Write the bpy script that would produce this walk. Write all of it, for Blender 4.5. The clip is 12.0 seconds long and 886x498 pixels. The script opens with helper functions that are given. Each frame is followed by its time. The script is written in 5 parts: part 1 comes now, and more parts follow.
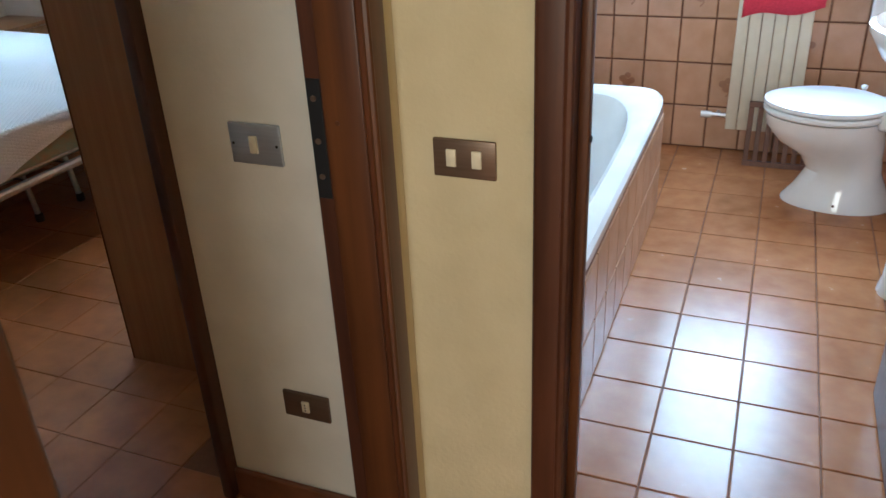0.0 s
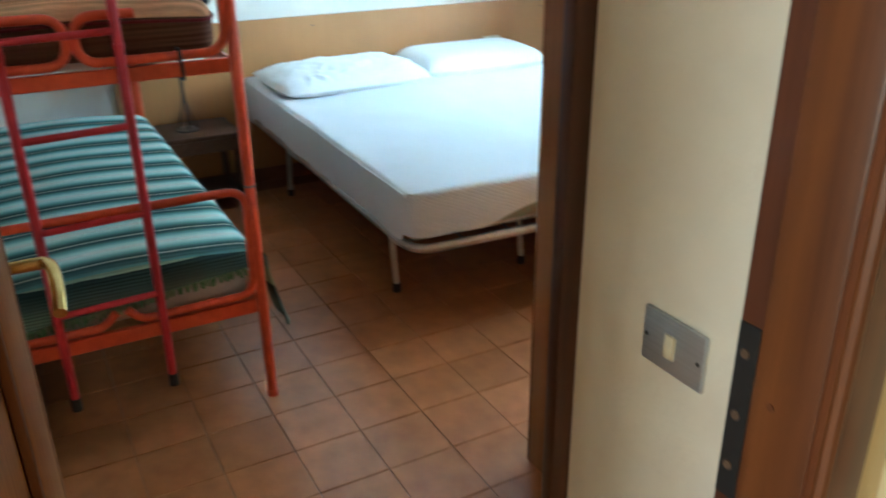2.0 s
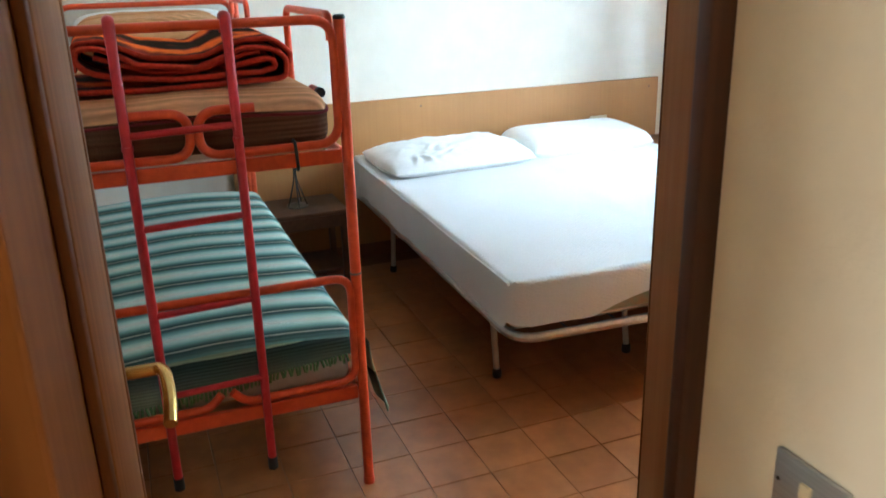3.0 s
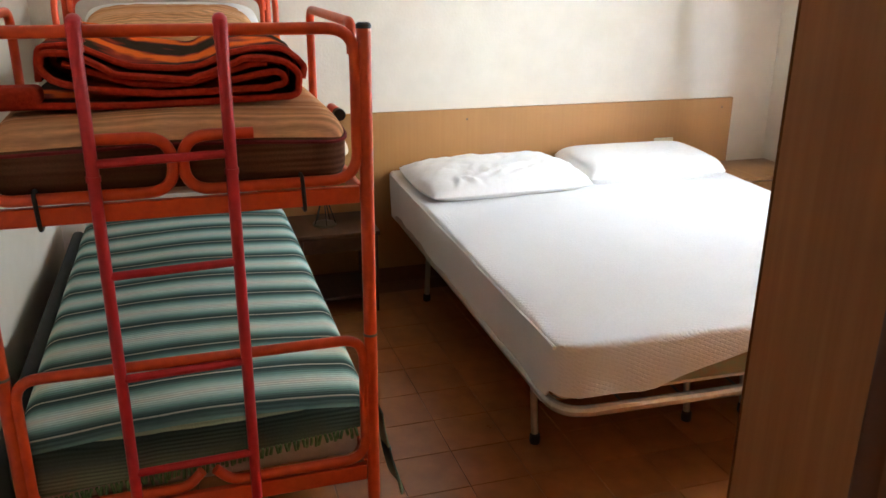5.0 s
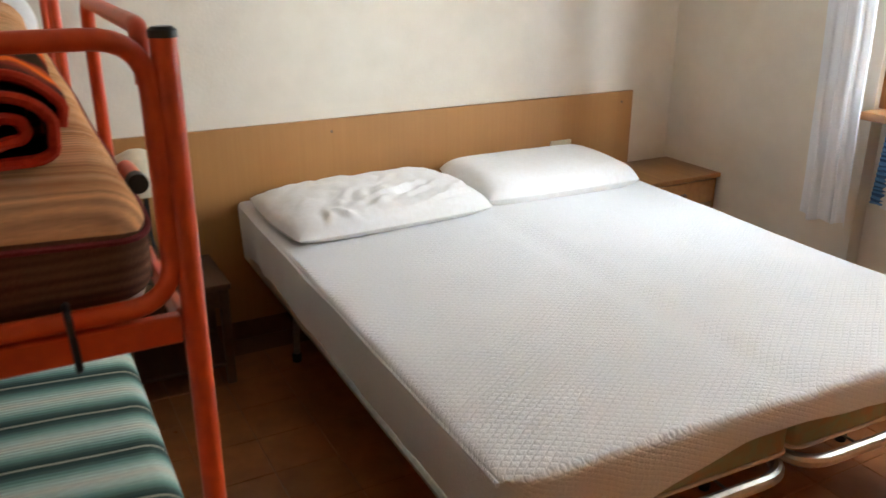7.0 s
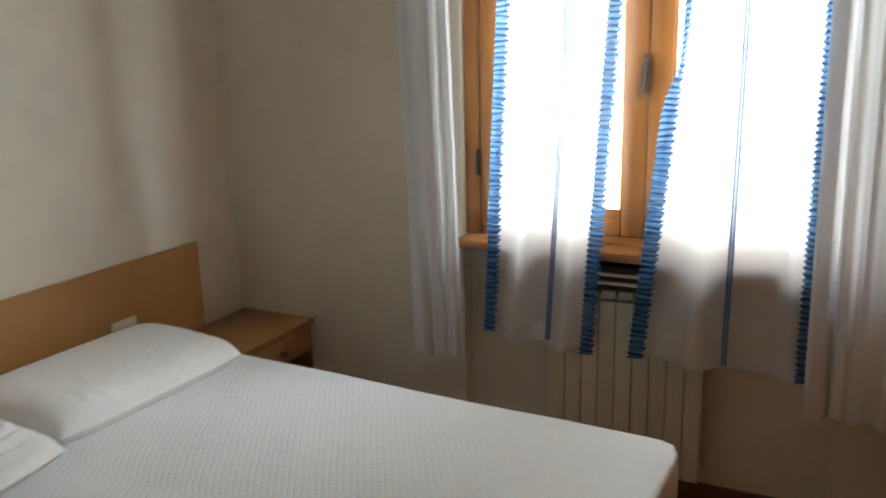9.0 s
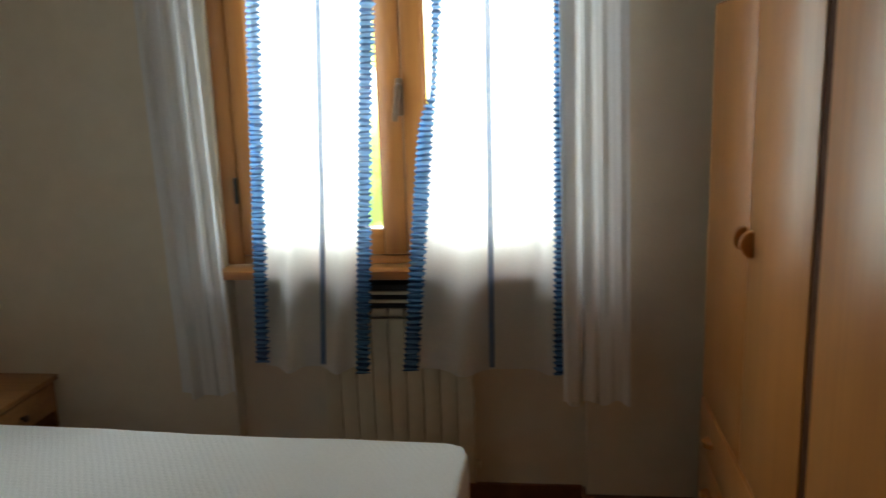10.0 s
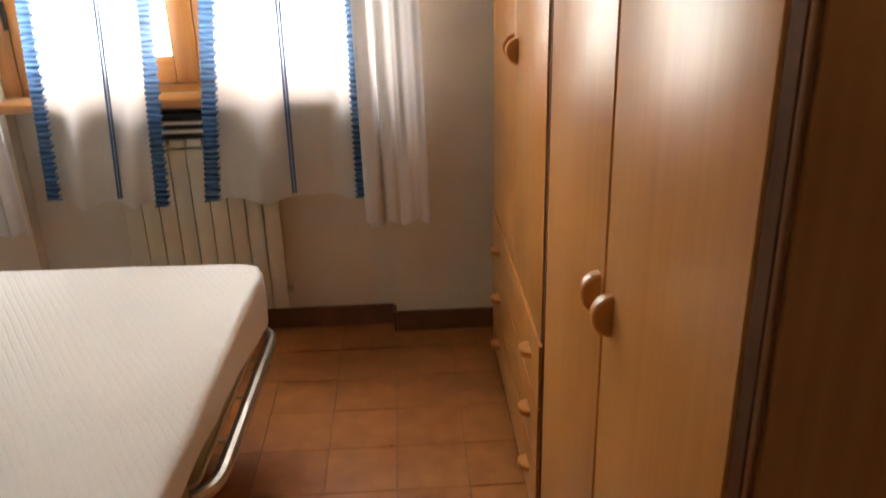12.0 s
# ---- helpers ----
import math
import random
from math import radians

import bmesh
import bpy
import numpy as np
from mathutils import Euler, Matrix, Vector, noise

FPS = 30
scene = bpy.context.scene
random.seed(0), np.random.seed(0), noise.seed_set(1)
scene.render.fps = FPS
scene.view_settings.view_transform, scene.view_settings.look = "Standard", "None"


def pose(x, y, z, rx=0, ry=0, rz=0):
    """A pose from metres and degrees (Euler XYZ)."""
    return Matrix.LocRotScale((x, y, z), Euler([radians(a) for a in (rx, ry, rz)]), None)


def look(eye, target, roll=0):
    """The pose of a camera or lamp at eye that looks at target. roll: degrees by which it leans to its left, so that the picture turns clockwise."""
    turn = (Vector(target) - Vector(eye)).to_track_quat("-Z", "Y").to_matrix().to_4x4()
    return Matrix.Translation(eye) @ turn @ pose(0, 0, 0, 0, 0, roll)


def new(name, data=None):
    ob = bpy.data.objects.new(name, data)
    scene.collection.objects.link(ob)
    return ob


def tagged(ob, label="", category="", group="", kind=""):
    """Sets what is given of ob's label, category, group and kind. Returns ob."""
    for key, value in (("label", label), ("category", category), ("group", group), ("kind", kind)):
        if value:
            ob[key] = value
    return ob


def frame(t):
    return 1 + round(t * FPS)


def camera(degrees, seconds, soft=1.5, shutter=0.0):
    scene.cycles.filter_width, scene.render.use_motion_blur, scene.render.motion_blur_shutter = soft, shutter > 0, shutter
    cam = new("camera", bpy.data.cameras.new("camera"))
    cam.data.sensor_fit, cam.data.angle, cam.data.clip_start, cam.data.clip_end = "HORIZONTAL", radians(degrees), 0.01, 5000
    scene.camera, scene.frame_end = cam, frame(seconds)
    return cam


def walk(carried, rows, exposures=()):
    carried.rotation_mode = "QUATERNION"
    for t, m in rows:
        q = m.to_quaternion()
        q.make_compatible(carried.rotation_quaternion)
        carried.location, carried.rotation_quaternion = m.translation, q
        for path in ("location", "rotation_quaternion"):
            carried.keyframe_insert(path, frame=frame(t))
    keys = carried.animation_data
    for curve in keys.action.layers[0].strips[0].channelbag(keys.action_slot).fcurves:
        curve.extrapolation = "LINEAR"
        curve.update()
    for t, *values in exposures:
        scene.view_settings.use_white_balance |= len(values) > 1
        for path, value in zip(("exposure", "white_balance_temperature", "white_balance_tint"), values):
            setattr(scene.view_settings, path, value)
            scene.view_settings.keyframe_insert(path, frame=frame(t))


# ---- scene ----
cam = camera(57.3, 12.0, shutter=0.4)

PATH = [
    (0, (0.493, -1.159, 1.413), (-0.195, 0.481, 0.499), -2.8),
    (0.5, (0.474, -1.03, 1.404), (-0.318, 0.549, 0.466), -2.1),
    (1, (0.361, -0.925, 1.418), (-0.647, 0.538, 0.5), -1.1),
    (1.5, (0.286, -0.795, 1.449), (-0.988, 0.471, 0.57), -1.9),
    (2, (0.294, -0.668, 1.46), (-1.319, 0.199, 0.655), -0.7),
    (2.5, (0.296, -0.607, 1.498), (-1.451, 0.047, 0.776), -0.8),
    (3, (0.234, -0.66, 1.518), (-1.532, 0.017, 0.867), -1.6),
    (3.2, (0.196, -0.69, 1.525), (-1.558, 0.029, 0.889), -1.6),
    (5, (-0.17, -0.484, 1.526), (-1.971, 0.089, 0.87), 0.5),
    (5.5, (-0.283, -0.435, 1.526), (-2.078, 0.121, 0.843), -1.2),
    (6, (-0.487, -0.416, 1.548), (-2.25, 0.249, 0.877), -1.7),
    (6.5, (-0.663, -0.368, 1.531), (-2.368, 0.437, 0.866), -0.2),
    (7, (-0.914, -0.279, 1.497), (-2.57, 0.606, 0.806), 0.1),
    (7.2, (-1.024, -0.243, 1.498), (-2.637, 0.712, 0.8), 0.4),
    (7.5, (-1.218, -0.205, 1.511), (-2.703, 0.959, 0.847), 1.5),
    (7.7, (-1.293, -0.235, 1.524), (-2.657, 1.085, 0.895), 1.5),
    (9.3, (-1.655, -0.026, 1.601), (-2.375, 1.79, 1.174), -2.1),
    (9.5, (-1.688, -0.067, 1.583), (-2.266, 1.806, 1.185), -2.5),
    (10, (-1.727, -0.103, 1.574), (-1.971, 1.838, 1.159), -1.9),
    (10.5, (-1.689, -0.132, 1.562), (-1.705, 1.824, 1.144), -1.3),
    (11, (-1.651, -0.153, 1.55), (-1.54, 1.792, 1.101), -1.7),
    (11.5, (-1.617, -0.172, 1.512), (-1.45, 1.733, 0.928), -1.8),
    (12, (-1.513, -0.159, 1.469), (-1.433, 1.69, 0.71), -1.5),
]
EXPOSURES = [(0.0, 0.6, 4900, 5), (1.0, 0.75, 4750, 0), (1.5, 1.1, 4700, -2), (2.0, 1.4, 4650, -5), (2.5, 1.6, 4750, -5), (3.0, 1.5, 5300, 4), (5.0, 1.2, 6450, 17), (5.5, 1.25, 6550, 18), (6.0, 1.1, 6650, 18), (7.0, 0.78, 6700, 17), (7.7, 0.48, 6750, 17), (9.3, -0.65, 7050, 14), (10.5, -1.15, 7350, 9), (11.0, -1.0, 7650, 13), (11.5, -0.6, 7950, 17), (12.0, 0.45, 8200, 23)]
walk(cam, [(t, look(eye, target, roll)) for t, eye, target, roll in PATH], EXPOSURES)


# ---------- world, sun, large lights ----------
world = bpy.data.worlds.new("World")
scene.world = world
world.use_nodes = True
wn = world.node_tree
sky = wn.nodes.new("ShaderNodeTexSky")
sky.sky_type, sky.sun_disc = "NISHITA", False
sky.sun_elevation, sky.sun_rotation = radians(50), radians(200)
wn.links.new(sky.outputs[0], wn.nodes["Background"].inputs[0])
wn.nodes["Background"].inputs[1].default_value = 0.12

def lamp(name, kind, m, energy, colour, size=1.0, size_y=None, spread=180):
    d = bpy.data.lights.new(name, kind)
    d.energy, d.color = energy, colour
    if kind == "AREA":
        d.size = size
        if size_y:
            d.shape, d.size_y = "RECTANGLE", size_y
        d.spread = radians(spread)
    if kind == "SUN":
        d.angle = radians(0.5)
    ob = new(name, d)
    ob.matrix_world = m
    return ob

lamp("sun", "SUN", look((-3, -12, 14), (0, 0, 0)), 3.0, (1.0, 0.95, 0.88))
# daylight in the bathroom window opening; fill lamp added at the corridor's unseen end
lamp("bathroom_window_daylight", "AREA", look((0.46, 2.79, 1.62), (0.46, 0.0, 1.0)), 54, (0.60, 0.78, 1.0), 0.62, 1.15)
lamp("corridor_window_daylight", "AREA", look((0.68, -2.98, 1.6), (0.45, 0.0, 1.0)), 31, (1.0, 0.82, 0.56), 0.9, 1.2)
lamp("bedroom_window_daylight", "AREA", look((-2.2, 2.88, 1.62), (-2.2, 0.6, 1.1)), 152, (0.68, 0.85, 1.0), 1.05, 1.1)

# ---------- materials ----------
def mat(name, c1, c2=None, scale=(30, 30, 30), rough=0.5, metal=0.0, bump=0.0, bump_scale=120.0, big=0.12, spec=0.5, coat=0.0, rough_var=0.0, random=0.0, detail=5.0):
    """Two-scale mottling between c1 and c2, with fine relief."""
    m = bpy.data.materials.new(name)
    m.use_nodes = True
    n, l = m.node_tree.nodes, m.node_tree.links
    b = n["Principled BSDF"]
    c2 = c2 or tuple(v * 0.85 for v in c1)
    g = n.new("ShaderNodeNewGeometry")
    mp = n.new("ShaderNodeMapping")
    mp.inputs["Scale"].default_value = scale
    l.new(g.outputs["Position"], mp.inputs["Vector"])
    no = n.new("ShaderNodeTexNoise")
    no.inputs["Scale"].default_value, no.inputs["Detail"].default_value = 1.0, detail
    l.new(mp.outputs[0], no.inputs["Vector"])
    rp = n.new("ShaderNodeValToRGB")
    rp.color_ramp.elements[0].position, rp.color_ramp.elements[1].position = 0.3, 0.7
    rp.color_ramp.elements[0].color, rp.color_ramp.elements[1].color = (*c2, 1), (*c1, 1)
    l.new(no.outputs[0], rp.inputs[0])
    nb = n.new("ShaderNodeTexNoise")
    nb.inputs["Scale"].default_value, nb.inputs["Detail"].default_value = 2.3, 3.0
    l.new(g.outputs["Position"], nb.inputs["Vector"])
    mr = n.new("ShaderNodeMapRange")
    mr.inputs["From Min"].default_value, mr.inputs["From Max"].default_value = 0.3, 0.7
    mr.inputs["To Min"].default_value, mr.inputs["To Max"].default_value = 1 - big, 1 + big
    l.new(nb.outputs[0], mr.inputs["Value"])
    mx = n.new("ShaderNodeVectorMath")
    mx.operation = "SCALE"
    l.new(rp.outputs[0], mx.inputs[0])
    if random:
        oi = n.new("ShaderNodeObjectInfo")
        m2 = n.new("ShaderNodeMapRange")
        m2.inputs["To Min"].default_value, m2.inputs["To Max"].default_value = 1 - random, 1 + random
        l.new(oi.outputs["Random"], m2.inputs["Value"])
        mu = n.new("ShaderNodeMath")
        mu.operation = "MULTIPLY"
        l.new(mr.outputs[0], mu.inputs[0])
        l.new(m2.outputs[0], mu.inputs[1])
        l.new(mu.outputs[0], mx.inputs["Scale"])
    else:
        l.new(mr.outputs[0], mx.inputs["Scale"])
    l.new(mx.outputs[0], b.inputs["Base Color"])
    b.inputs["Metallic"].default_value = metal
    b.inputs["Specular IOR Level"].default_value = spec
    b.inputs["Coat Weight"].default_value = coat
    b.inputs["Coat Roughness"].default_value = 0.12
    if rough_var:
        r2 = n.new("ShaderNodeMapRange")
        r2.inputs["To Min"].default_value, r2.inputs["To Max"].default_value = rough - rough_var, rough + rough_var
        l.new(no.outputs[0], r2.inputs["Value"])
        l.new(r2.outputs[0], b.inputs["Roughness"])
    else:
        b.inputs["Roughness"].default_value = rough
    if bump:
        nf = n.new("ShaderNodeTexNoise")
        nf.inputs["Scale"].default_value, nf.inputs["Detail"].default_value = bump_scale, 4.0
        l.new(g.outputs["Position"], nf.inputs["Vector"])
        bp = n.new("ShaderNodeBump")
        bp.inputs["Strength"].default_value, bp.inputs["Distance"].default_value = bump, 0.004
        l.new(nf.outputs[0], bp.inputs["Height"])
        l.new(bp.outputs[0], b.inputs["Normal"])
    return m

def sheer(name, c, diffuse, translucent, clear):
    m = bpy.data.materials.new(name)
    m.use_nodes = True
    n, l = m.node_tree.nodes, m.node_tree.links
    n.remove(n["Principled BSDF"])
    out = n["Material Output"]
    g = n.new("ShaderNodeNewGeometry")
    wv = n.new("ShaderNodeTexNoise")
    wv.inputs["Scale"].default_value, wv.inputs["Detail"].default_value = 220, 3
    l.new(g.outputs["Position"], wv.inputs["Vector"])
    rp = n.new("ShaderNodeValToRGB")
    rp.color_ramp.elements[0].color = (*[v * 0.82 for v in c], 1)
    rp.color_ramp.elements[1].color = (*c, 1)
    l.new(wv.outputs[0], rp.inputs[0])
    a, t, tr = n.new("ShaderNodeBsdfDiffuse"), n.new("ShaderNodeBsdfTranslucent"), n.new("ShaderNodeBsdfTransparent")
    l.new(rp.outputs[0], a.inputs[0])
    l.new(rp.outputs[0], t.inputs[0])
    m1, m2 = n.new("ShaderNodeMixShader"), n.new("ShaderNodeMixShader")
    m1.inputs[0].default_value = translucent / (translucent + diffuse)
    m2.inputs[0].default_value = clear
    l.new(a.outputs[0], m1.inputs[1])
    l.new(t.outputs[0], m1.inputs[2])
    l.new(m1.outputs[0], m2.inputs[1])
    l.new(tr.outputs[0], m2.inputs[2])
    l.new(m2.outputs[0], out.inputs[0])
    return m

def striped(name, stops, period, offset, axis=0, rough=0.9, wobble=0.01, fuzz=0.10, fine=0.0, fine_period=0.011):
    """Woven stripes across one axis of the world: stops are (position 0..1, colour)."""
    m = bpy.data.materials.new(name)
    m.use_nodes = True
    n, l = m.node_tree.nodes, m.node_tree.links
    b = n["Principled BSDF"]
    g = n.new("ShaderNodeNewGeometry")
    sp = n.new("ShaderNodeSeparateXYZ")
    l.new(g.outputs["Position"], sp.inputs[0])
    no = n.new("ShaderNodeTexNoise")
    no.inputs["Scale"].default_value, no.inputs["Detail"].default_value = 7, 2
    l.new(g.outputs["Position"], no.inputs["Vector"])
    ma = n.new("ShaderNodeMath"); ma.operation = "MULTIPLY_ADD"
    ma.inputs[1].default_value, ma.inputs[2].default_value = wobble, offset
    l.new(no.outputs[0], ma.inputs[0])
    ad = n.new("ShaderNodeMath"); ad.operation = "ADD"
    l.new(sp.outputs[axis], ad.inputs[0]); l.new(ma.outputs[0], ad.inputs[1])
    dv = n.new("ShaderNodeMath"); dv.operation = "DIVIDE"; dv.inputs[1].default_value = period
    l.new(ad.outputs[0], dv.inputs[0])
    fr = n.new("ShaderNodeMath"); fr.operation = "FRACT"
    l.new(dv.outputs[0], fr.inputs[0])
    rp = n.new("ShaderNodeValToRGB")
    e = rp.color_ramp.elements
    while len(e) < len(stops):
        e.new(0.5)
    for k, (p, c) in enumerate(stops):
        e[k].position, e[k].color = p, (*c, 1)
    l.new(fr.outputs[0], rp.inputs[0])
    fz = n.new("ShaderNodeTexNoise")
    fz.inputs["Scale"].default_value, fz.inputs["Detail"].default_value = 1.0, 4
    mp = n.new("ShaderNodeMapping")
    sc = [260.0, 260.0, 260.0]
    sc[1 - axis if axis < 2 else 0] = 40.0
    mp.inputs["Scale"].default_value = sc
    l.new(g.outputs["Position"], mp.inputs[0]); l.new(mp.outputs[0], fz.inputs["Vector"])
    mr = n.new("ShaderNodeMapRange")
    mr.inputs["To Min"].default_value, mr.inputs["To Max"].default_value = 1 - 2.5 * fuzz, 1 + 2.5 * fuzz
    l.new(fz.outputs[0], mr.inputs[0])
    vm = n.new("ShaderNodeVectorMath"); vm.operation = "SCALE"
    l.new(rp.outputs[0], vm.inputs[0]); l.new(mr.outputs[0], vm.inputs["Scale"])
    last = vm
    if fine:
        # thin woven lines along the stripes, coming and going
        sn_ = n.new("ShaderNodeMath"); sn_.operation = "SINE"
        fq = n.new("ShaderNodeMath"); fq.operation = "MULTIPLY"; fq.inputs[1].default_value = 2 * math.pi / fine_period
        l.new(ad.outputs[0], fq.inputs[0]); l.new(fq.outputs[0], sn_.inputs[0])
        gate = n.new("ShaderNodeTexNoise"); gate.inputs["Scale"].default_value = 1.0
        gm = n.new("ShaderNodeMapping")
        gs = [2.5, 2.5, 2.5]; gs[axis] = 16.0
        gm.inputs["Scale"].default_value = gs
        l.new(g.outputs["Position"], gm.inputs[0]); l.new(gm.outputs[0], gate.inputs["Vector"])
        gr = n.new("ShaderNodeMapRange")
        gr.inputs["From Min"].default_value, gr.inputs["From Max"].default_value = 0.42, 0.62
        gr.inputs["To Min"].default_value, gr.inputs["To Max"].default_value = 0.15 * fine, fine
        l.new(gate.outputs[0], gr.inputs[0])
        ml = n.new("ShaderNodeMath"); ml.operation = "MULTIPLY_ADD"; ml.inputs[2].default_value = 1.0
        l.new(sn_.outputs[0], ml.inputs[0]); l.new(gr.outputs[0], ml.inputs[1])
        last = n.new("ShaderNodeVectorMath"); last.operation = "SCALE"
        l.new(vm.outputs[0], last.inputs[0]); l.new(ml.outputs[0], last.inputs["Scale"])
    l.new(last.outputs[0], b.inputs["Base Color"])
    b.inputs["Roughness"].default_value = rough
    b.inputs["Specular IOR Level"].default_value = 0.06
    bp = n.new("ShaderNodeBump")
    bp.inputs["Strength"].default_value, bp.inputs["Distance"].default_value = 0.36, 0.003
    l.new(fz.outputs[0], bp.inputs["Height"]); l.new(bp.outputs[0], b.inputs["Normal"])
    return m

M = {}
M["plaster"] = mat("white_plaster", (0.785, 0.70, 0.585), (0.735, 0.65, 0.535), (9, 9, 9), 0.9, bump=0.25, bump_scale=90, big=0.04, spec=0.2)
M["cream"] = mat("cream_plaster", (0.60, 0.51, 0.325), (0.54, 0.455, 0.28), (9, 9, 9), 0.85, bump=0.3, bump_scale=90, big=0.05, spec=0.25)
M["stub"] = mat("ivory_plaster", (0.76, 0.71, 0.62), (0.71, 0.65, 0.56), (9, 9, 9), 0.88, bump=0.3, bump_scale=90, big=0.05, spec=0.2)
M["ceiling"] = mat("ceiling_paint", (0.80, 0.78, 0.74), None, (9, 9, 9), 0.9, big=0.03)
M["tile"] = mat("terracotta_tile", (0.42, 0.152, 0.044), (0.31, 0.101, 0.028), (13, 13, 13), 0.30, bump=0.03, bump_scale=30, big=0.16, rough_var=0.05, random=0.08, detail=3.0)
M["grout"] = mat("floor_grout", (0.22, 0.088, 0.034), None, (60, 60, 60), 0.7)
M["bathtile"] = mat("bath_floor_tile", (0.36, 0.152, 0.055), (0.28, 0.108, 0.036), (13, 13, 13), 0.25, bump=0.03, bump_scale=40, big=0.12, spec=0.24, rough_var=0.06, random=0.08)
M["walltile"] = mat("beige_wall_tile", (0.52, 0.31, 0.19), (0.45, 0.25, 0.14), (12, 12, 12), 0.25, bump=0.08, bump_scale=40, big=0.10, random=0.06)
M["wallgrout"] = mat("brown_wall_grout", (0.16, 0.07, 0.035), None, (60, 60, 60), 0.9)
M["decor"] = mat("brown_tile_decor", (0.33, 0.155, 0.075), None, (40, 40, 40), 0.35)
M["leafwood"] = mat("brown_door_leaf_wood", (0.34, 0.140, 0.040), (0.22, 0.082, 0.021), (46, 46, 1.3), 0.62, bump=0.05, bump_scale=60, big=0.10, detail=7.0, spec=0.15)
M["jamb"] = mat("varnished_door_wood", (0.112, 0.038, 0.009), (0.056, 0.017, 0.0045), (40, 40, 1.6), 0.42, bump=0.06, bump_scale=60, big=0.18, coat=0.08)
M["leafdark"] = mat("brown_door_moulding", (0.20, 0.075, 0.022), (0.13, 0.045, 0.012), (46, 46, 1.3), 0.62, bump=0.05, bump_scale=60, big=0.10, spec=0.15)
M["jambmid"] = mat("brown_varnished_casing", (0.112, 0.036, 0.011), (0.056, 0.017, 0.006), (38, 38, 1.8), 0.42, bump=0.06, bump_scale=60, big=0.15, coat=0.08)
M["jambdark"] = mat("dark_varnished_wood", (0.085, 0.028, 0.012), (0.040, 0.013, 0.006), (38, 38, 1.8), 0.42, bump=0.06, bump_scale=60, big=0.15, coat=0.08)
M["skirt"] = mat("brown_ceramic_skirting", (0.20, 0.080, 0.036), (0.14, 0.053, 0.024), (20, 20, 20), 0.35, big=0.1)
M["beech"] = mat("beech_laminate", (0.48, 0.195, 0.052), (0.42, 0.160, 0.040), (55, 55, 1.1), 0.31, bump=0.03, bump_scale=70, big=0.05, detail=7.0, spec=0.38)
M["panel"] = mat("brown_laminate", (0.31, 0.135, 0.050), (0.255, 0.104, 0.036), (60, 60, 1.5), 0.55, bump=0.05, bump_scale=70, big=0.06, detail=7.0, spec=0.25)
M["panel_side"] = mat("brown_laminate_edging", (0.15, 0.058, 0.020), (0.115, 0.042, 0.014), (60, 60, 1.5), 0.85, spec=0.08)
M["carcass"] = mat("dark_carcass_edge", (0.085, 0.030, 0.011), (0.055, 0.018, 0.007), (50, 50, 1.5), 0.85, spec=0.08)
# near black that paints the shade inside gaps and slots
M["black"] = mat("black_gap_shade", (0.008, 0.006, 0.005), None, (50, 50, 50), 0.7)
M["headwood"] = mat("headboard_wood", (0.405, 0.190, 0.061), (0.380, 0.172, 0.053), (70, 70, 1.6), 0.40, bump=0.04, bump_scale=70, big=0.07, detail=7.0)
M["nightwood"] = mat("nightstand_wood", (0.36, 0.165, 0.055), (0.28, 0.12, 0.038), (3, 40, 40), 0.40, bump=0.05, bump_scale=70, big=0.1)
M["darkwood"] = mat("walnut_stained_wood", (0.105, 0.046, 0.022), (0.065, 0.027, 0.013), (4, 40, 40), 0.45, big=0.15)
M["pine"] = mat("varnished_pine", (0.40, 0.165, 0.045), (0.31, 0.112, 0.027), (34, 34, 1.8), 0.30, bump=0.05, bump_scale=60, big=0.12, coat=0.2)
M["pineh"] = mat("varnished_pine_rail", (0.40, 0.165, 0.045), (0.30, 0.108, 0.026), (1.8, 34, 34), 0.30, bump=0.05, bump_scale=60, big=0.12, coat=0.2)
M["orange"] = mat("orange_painted_steel", (0.76, 0.088, 0.015), (0.63, 0.060, 0.011), (40, 40, 40), 0.34, bump=0.06, bump_scale=150, big=0.10)
M["red"] = mat("red_painted_steel", (0.58, 0.022, 0.026), (0.47, 0.015, 0.019), (40, 40, 40), 0.36, bump=0.08, bump_scale=150, big=0.12)
M["plastic"] = mat("black_plastic", (0.012, 0.012, 0.013), None, (80, 80, 80), 0.45)
M["chrome"] = mat("dull_chrome", (0.62, 0.60, 0.57), (0.50, 0.48, 0.46), (60, 60, 60), 0.28, metal=1.0, big=0.1)
M["spring"] = mat("grey_spring_steel", (0.22, 0.21, 0.20), None, (60, 60, 60), 0.4, metal=0.9)
M["brass"] = mat("polished_brass", (0.75, 0.50, 0.18), (0.62, 0.38, 0.11), (60, 60, 60), 0.22, metal=1.0)
M["steelplate"] = mat("brushed_aluminium", (0.50, 0.53, 0.58), (0.42, 0.45, 0.50), (8, 8, 240), 0.38, metal=0.7)
M["bronze"] = mat("bronze_anodised_plate", (0.20, 0.135, 0.095), (0.16, 0.105, 0.07), (8, 8, 240), 0.40, metal=0.6)
M["ivory"] = mat("ivory_plastic", (0.75, 0.66, 0.48), None, (60, 60, 60), 0.4, big=0.03)
M["sheet"] = mat("white_quilted_cotton", (0.83, 0.82, 0.82), (0.78, 0.77, 0.77), (160, 160, 160), 0.85, bump=0.35, bump_scale=160, big=0.03, spec=0.2)
M["pillow"] = mat("white_cotton", (0.86, 0.84, 0.82), (0.82, 0.79, 0.76), (60, 60, 60), 0.88, bump=0.2, bump_scale=240, big=0.04, spec=0.2)
